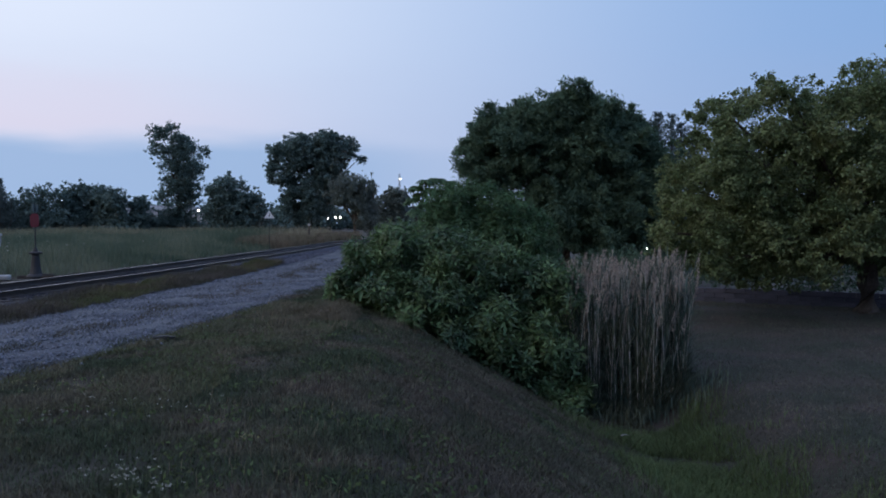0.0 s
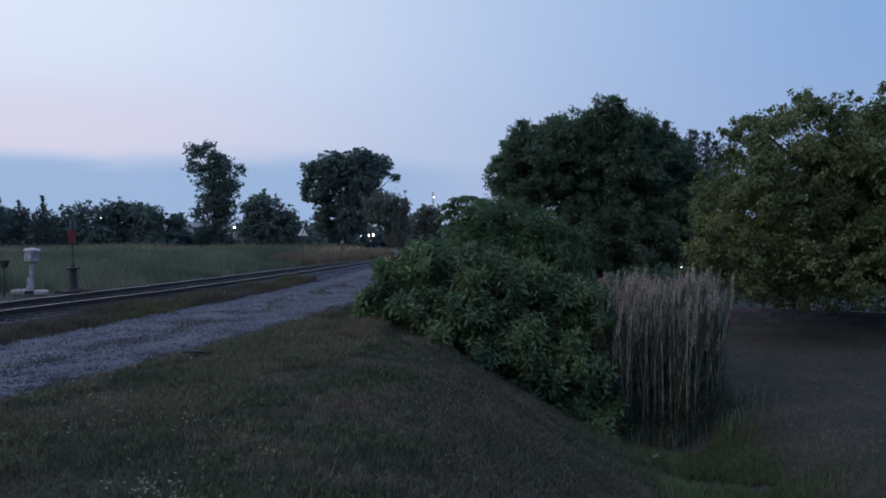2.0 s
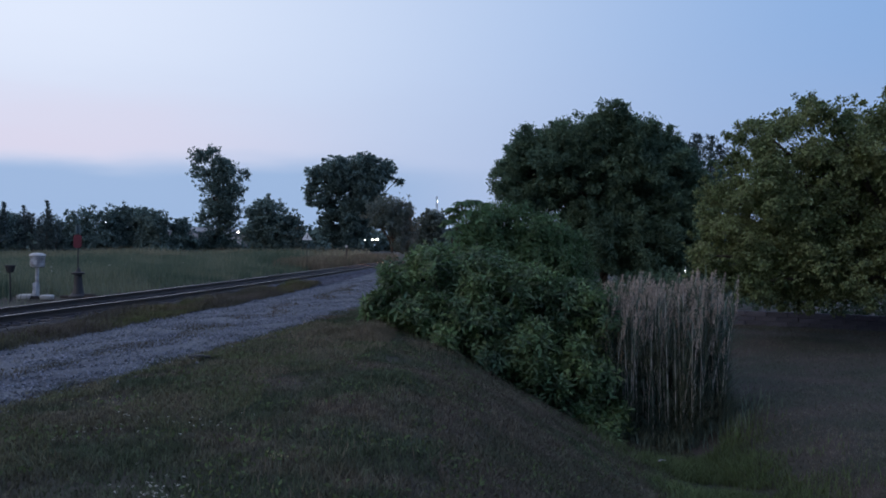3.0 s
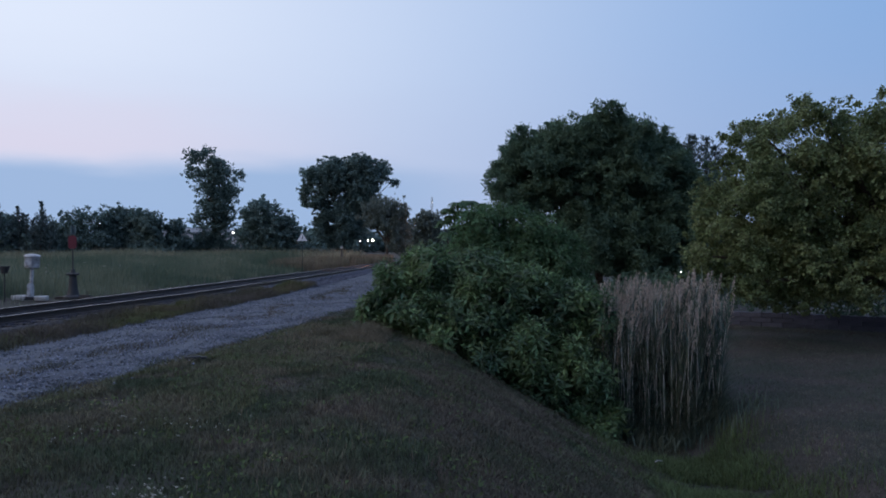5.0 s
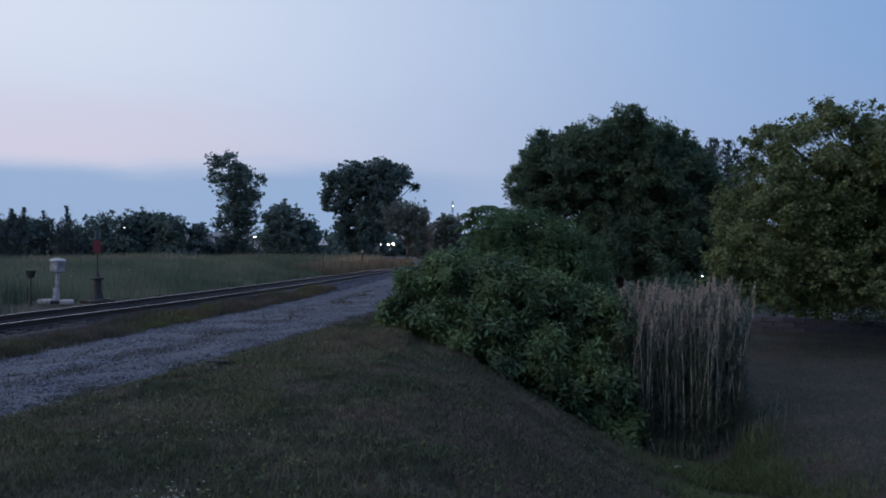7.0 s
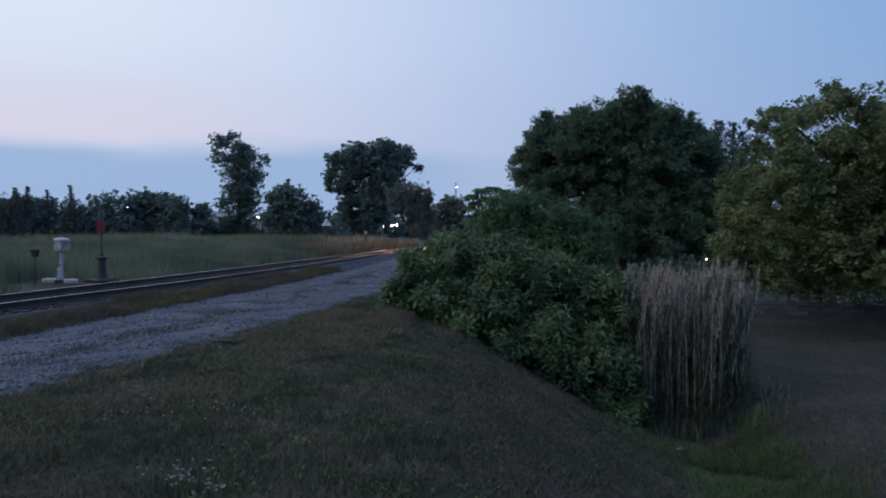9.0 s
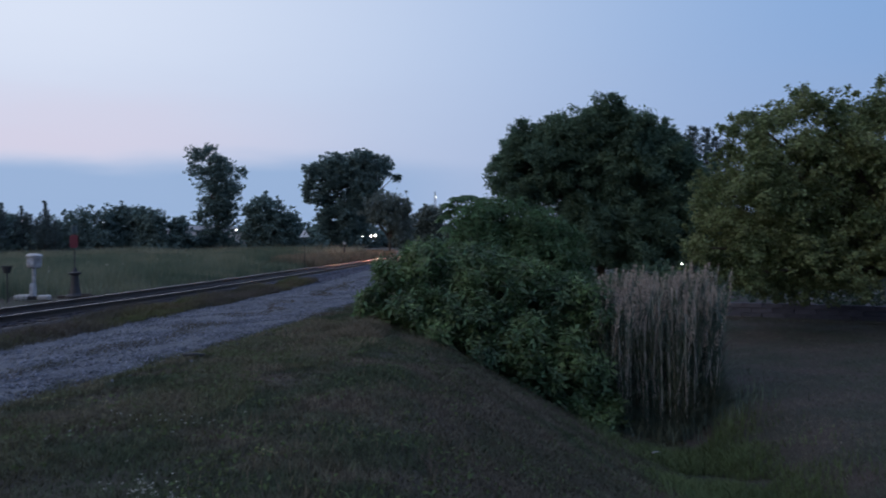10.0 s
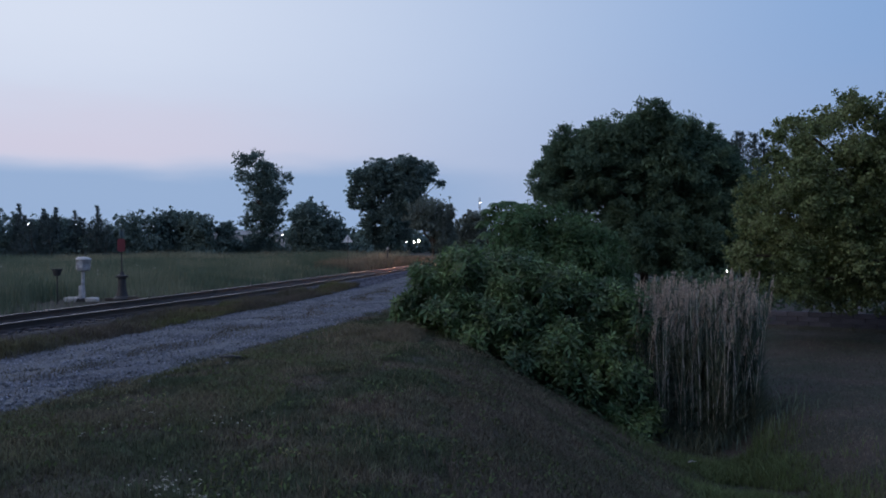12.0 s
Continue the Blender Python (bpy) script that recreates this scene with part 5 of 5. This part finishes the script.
def flower_clump(x, y, n, spread, h, petals, label, seed):
    """Flowering weed: thin stems, a flat head of petals on each."""
    r = np.random.default_rng(seed)
    z0 = float(land(x, y))
    root = thing("wildflower", x, y, z0)
    hx, hy = r.normal(size=n) * spread, r.normal(size=n) * spread
    hz = h * r.uniform(0.6, 1.15, n)
    feet = np.stack((hx * 0.7, hy * 0.7, np.zeros(n)), 1)
    v, f = blades(r, np.concatenate((feet, feet)), np.concatenate((hz, hz)), 0.008, 0.2, 0.2)
    tagged(arrays("foliage", v, f, M["lawn_blade"], root), kind="stuff")
    k = np.repeat(np.arange(n), 9)
    a = r.uniform(0, 2 * np.pi, len(k))
    rad = 0.012 * np.sqrt(r.random(len(k)))
    p = np.stack((hx[k] + np.cos(a) * rad, hy[k] + np.sin(a) * rad, hz[k] + r.uniform(-.004, .008, len(k))), 1)
    v, f = leaf_cards(r, p, np.tile((0, -0.3, 1.0), (len(k), 1)), 0.008, 0.0065, 0.0)
    tagged(arrays("blossom", v, f, petals, root, "small clustered blossoms"), kind="stuff")
    return tagged(root, label, "wildflower", "wildflowers on the verge")


flower_clump(-1.62, 5.45, 26, 0.12, 0.17, M["flower_white"], "white wildflower clump in the verge grass", 1)
flower_clump(-1.36, 5.25, 14, 0.09, 0.15, M["flower_white"], "white wildflower clump in the verge grass", 2)
flower_clump(-1.75, 5.9, 8, 0.12, 0.13, M["flower_white"], "white wildflower clump in the verge grass", 3)
flower_clump(-3.55, 8.9, 26, 0.22, 0.14, M["flower_yellow"], "pale yellow wildflowers at the road edge", 4)
flower_clump(-2.65, 8.2, 14, 0.3, 0.10, M["flower_white"], "scattered small white flowers in grass", 5)
flower_clump(-2.15, 8.0, 14, 0.3, 0.10, M["flower_white"], "scattered small white flowers in grass", 6)
flower_clump(-3.0, 7.7, 10, 0.25, 0.10, M["flower_white"], "scattered small white flowers in grass", 7)
flower_clump(-1.0, 6.6, 8, 0.05, 0.12, M["flower_yellow"], "small yellowish weed tuft in the grass", 8)

stick = thing("fallen_reed", 4.35, 15.4, float(land(4.35, 15.4)) + 0.16, 60)
bm = bmesh.new()
tube(bm, [(-0.25, 0, 0.06), (0, 0.01, 0.03), (0.25, 0, -0.04)], [0.012, 0.011, 0.007], 6)
part("stem", bm, M["reed_stem"], stick)
tagged(stick, "pale fallen reed stem lying in ditch grass", "reed stem")

chunk = thing("broken_tie_piece", -3.57, 13.05, 0.03, 20)
bm = bmesh.new()
box(bm, 0, 0, 0.02, 0.26, 0.10, 0.07, 0.02)
box(bm, 0.16, 0.03, 0.01, 0.12, 0.06, 0.05, 0.015)
part("splinter", bm, M["black_iron"], chunk)
tagged(chunk, "dark broken timber piece at the road edge", "timber piece")

# dry stalks by the near rail
for k, yy in enumerate((18.5, 21.0, 22.6, 24.9, 27.0, 30.5, 33.0, 34.2, 37.0, 39.5)):
    r = np.random.default_rng(200 + k)
    xx = float(rail_x(yy)) + r.uniform(0.3, 0.9)
    s = thing("dry_stalk", xx, yy, 0.04)
    for j in range(4):
        bm = bmesh.new()
        tube(bm, [(r.uniform(-.05, .05), r.uniform(-.05, .05), 0), (r.uniform(-.12, .12), r.uniform(-.1, .1), r.uniform(0.18, 0.38))], [0.006, 0.004], 5)
        part("stem", bm, M["dry_blade"], s)
    tagged(s, "pale dry weed stalk beside the rail", "weed", "dry stalks by the rail")

# ---------------------------------------------------------------- loose stone


def stones(name, label, x, y, z, size, material, seed):
    r = np.random.default_rng(seed)
    n = len(x)
    base = np.array(((1, 0, 0), (0, 1, 0), (-1, 0, 0), (0, -1, 0), (0, 0, 0.8), (0, 0, -0.8)))
    f0 = np.array(((0, 1, 4), (1, 2, 4), (2, 3, 4), (3, 0, 4), (1, 0, 5), (2, 1, 5), (3, 2, 5), (0, 3, 5)))
    s = (size * r.uniform(0.5, 1.5, n))[:, None, None]
    v = base[None] * r.uniform(0.6, 1.3, (n, 6, 3)) + r.normal(size=(n, 6, 3)) * 0.18
    a = r.uniform(0, 2 * np.pi, n)
    c, sn = np.cos(a)[:, None], np.sin(a)[:, None]
    v = np.stack((v[..., 0] * c - v[..., 1] * sn, v[..., 0] * sn + v[..., 1] * c, v[..., 2]), 2) * s
    v += np.stack((x, y, z), 1)[:, None]
    f = f0[None] + (np.arange(n) * 6)[:, None, None]
    return tagged(arrays(name, v.reshape(-1, 3), f.reshape(-1, 3), material), label, "stones", kind="stuff")


n = 34000
y = 5 + 38 * rng.random(n) ** 1.3
u = rng.random(n)
x = road_left(y) * (1 - u) + road_right(y) * u + rng.normal(size=n) * 0.15
stones("road_gravel", "loose grey limestone chips on the road", x, y, land(x, y) + 0.035 + 0.03 * np.sin(np.pi * u), 0.017, M["stone"], 91)
n = 15000
y = 12 + 55 * rng.random(n) ** 1.2
x = track_mid(y) + rng.uniform(-1.6, 1.25, n)
zz = np.interp(np.abs(x - track_mid(y)), (0, 1.55, 2.1), (0.14, 0.13, 0.0)) + 0.015 - np.array([cant(b) for b in y]) * ((x - track_mid(y)) / GAUGE + 0.5)
stones("ballast_stones", "coarse grey ballast stones round the ties", x, y, zz, 0.036, M["ballast_stone"], 92)

n = 4500
y = 10 + 40 * rng.random(n) ** 1.2
x = rail_x(y) + 0.15 + rng.random(n) * (road_left(y) - rail_x(y) + 0.2)
stones("cinder_stones", "dark cinders and small stones by the track", x, y, land(x, y) + 0.07, 0.022, M["ballast_stone"], 93)

n = 9000
y = 30 + 34 * rng.random(n)
x = rail_x(y) + 0.35 + rng.random(n) * (road_left(y) - rail_x(y) + 0.1)
stones("spilled_ballast", "coarse dark ballast spread beside the track", x, y, np.maximum(land(x, y) + 0.05, np.interp(x - track_mid(y), (1.38, 1.72), (0.14, 0.0))), 0.045, M["spill_stone"], 94)

# timber ties, one by one
bm = bmesh.new()
box(bm, 0, 0, 0, 2.55, 0.22, 0.16, 0.012)
me = bpy.data.meshes.new("tie")
bm.to_mesh(me)
bm.free()
me.materials.append(M["tie"])
bm = bmesh.new()
box(bm, 0, 0, 0, 0.30, 0.18, 0.014, 0.0)
pl = bpy.data.meshes.new("tie_plate")
bm.to_mesh(pl)
bm.free()
pl.materials.append(M["rust"])
yy = -6.0
while yy < 96:
    s = float(rail_x(yy + 0.2) - rail_x(yy - 0.2)) / 0.4
    turn = -math.degrees(math.atan(s))
    ob = new("tie", me)
    ob.parent = track
    ob.matrix_basis = pose(float(track_mid(yy)) + random.uniform(-.04, .04), yy, 0.082 - cant(yy) / 2 + random.uniform(-.008, .006), 0, math.degrees(math.atan(cant(yy) / GAUGE)), turn + random.uniform(-1, 1))
    if 10 < yy < 50:
        for off in (GAUGE / 2, -GAUGE / 2):
            p0 = new("tie_plate", pl)
            p0.parent = ob
            p0.matrix_basis = pose(off, 0, 0.083)
    yy += 0.56


# ---------------------------------------------------------------- what moves
def motions():
    """The engine creeps towards the bend."""
    rows = []
    for t, yv in ((0.0, 150.0), (3.0, 131.0), (6.0, 117.0), (9.0, 106.0), (12.0, 98.0)):
        s = float(track_mid(yv + 0.5) - track_mid(yv - 0.5))
        rows.append((t, pose(float(track_mid(yv)), yv, RAIL_TOP, 0, 0, -math.degrees(math.atan(s)))))
    walk(engine, rows)


motions()
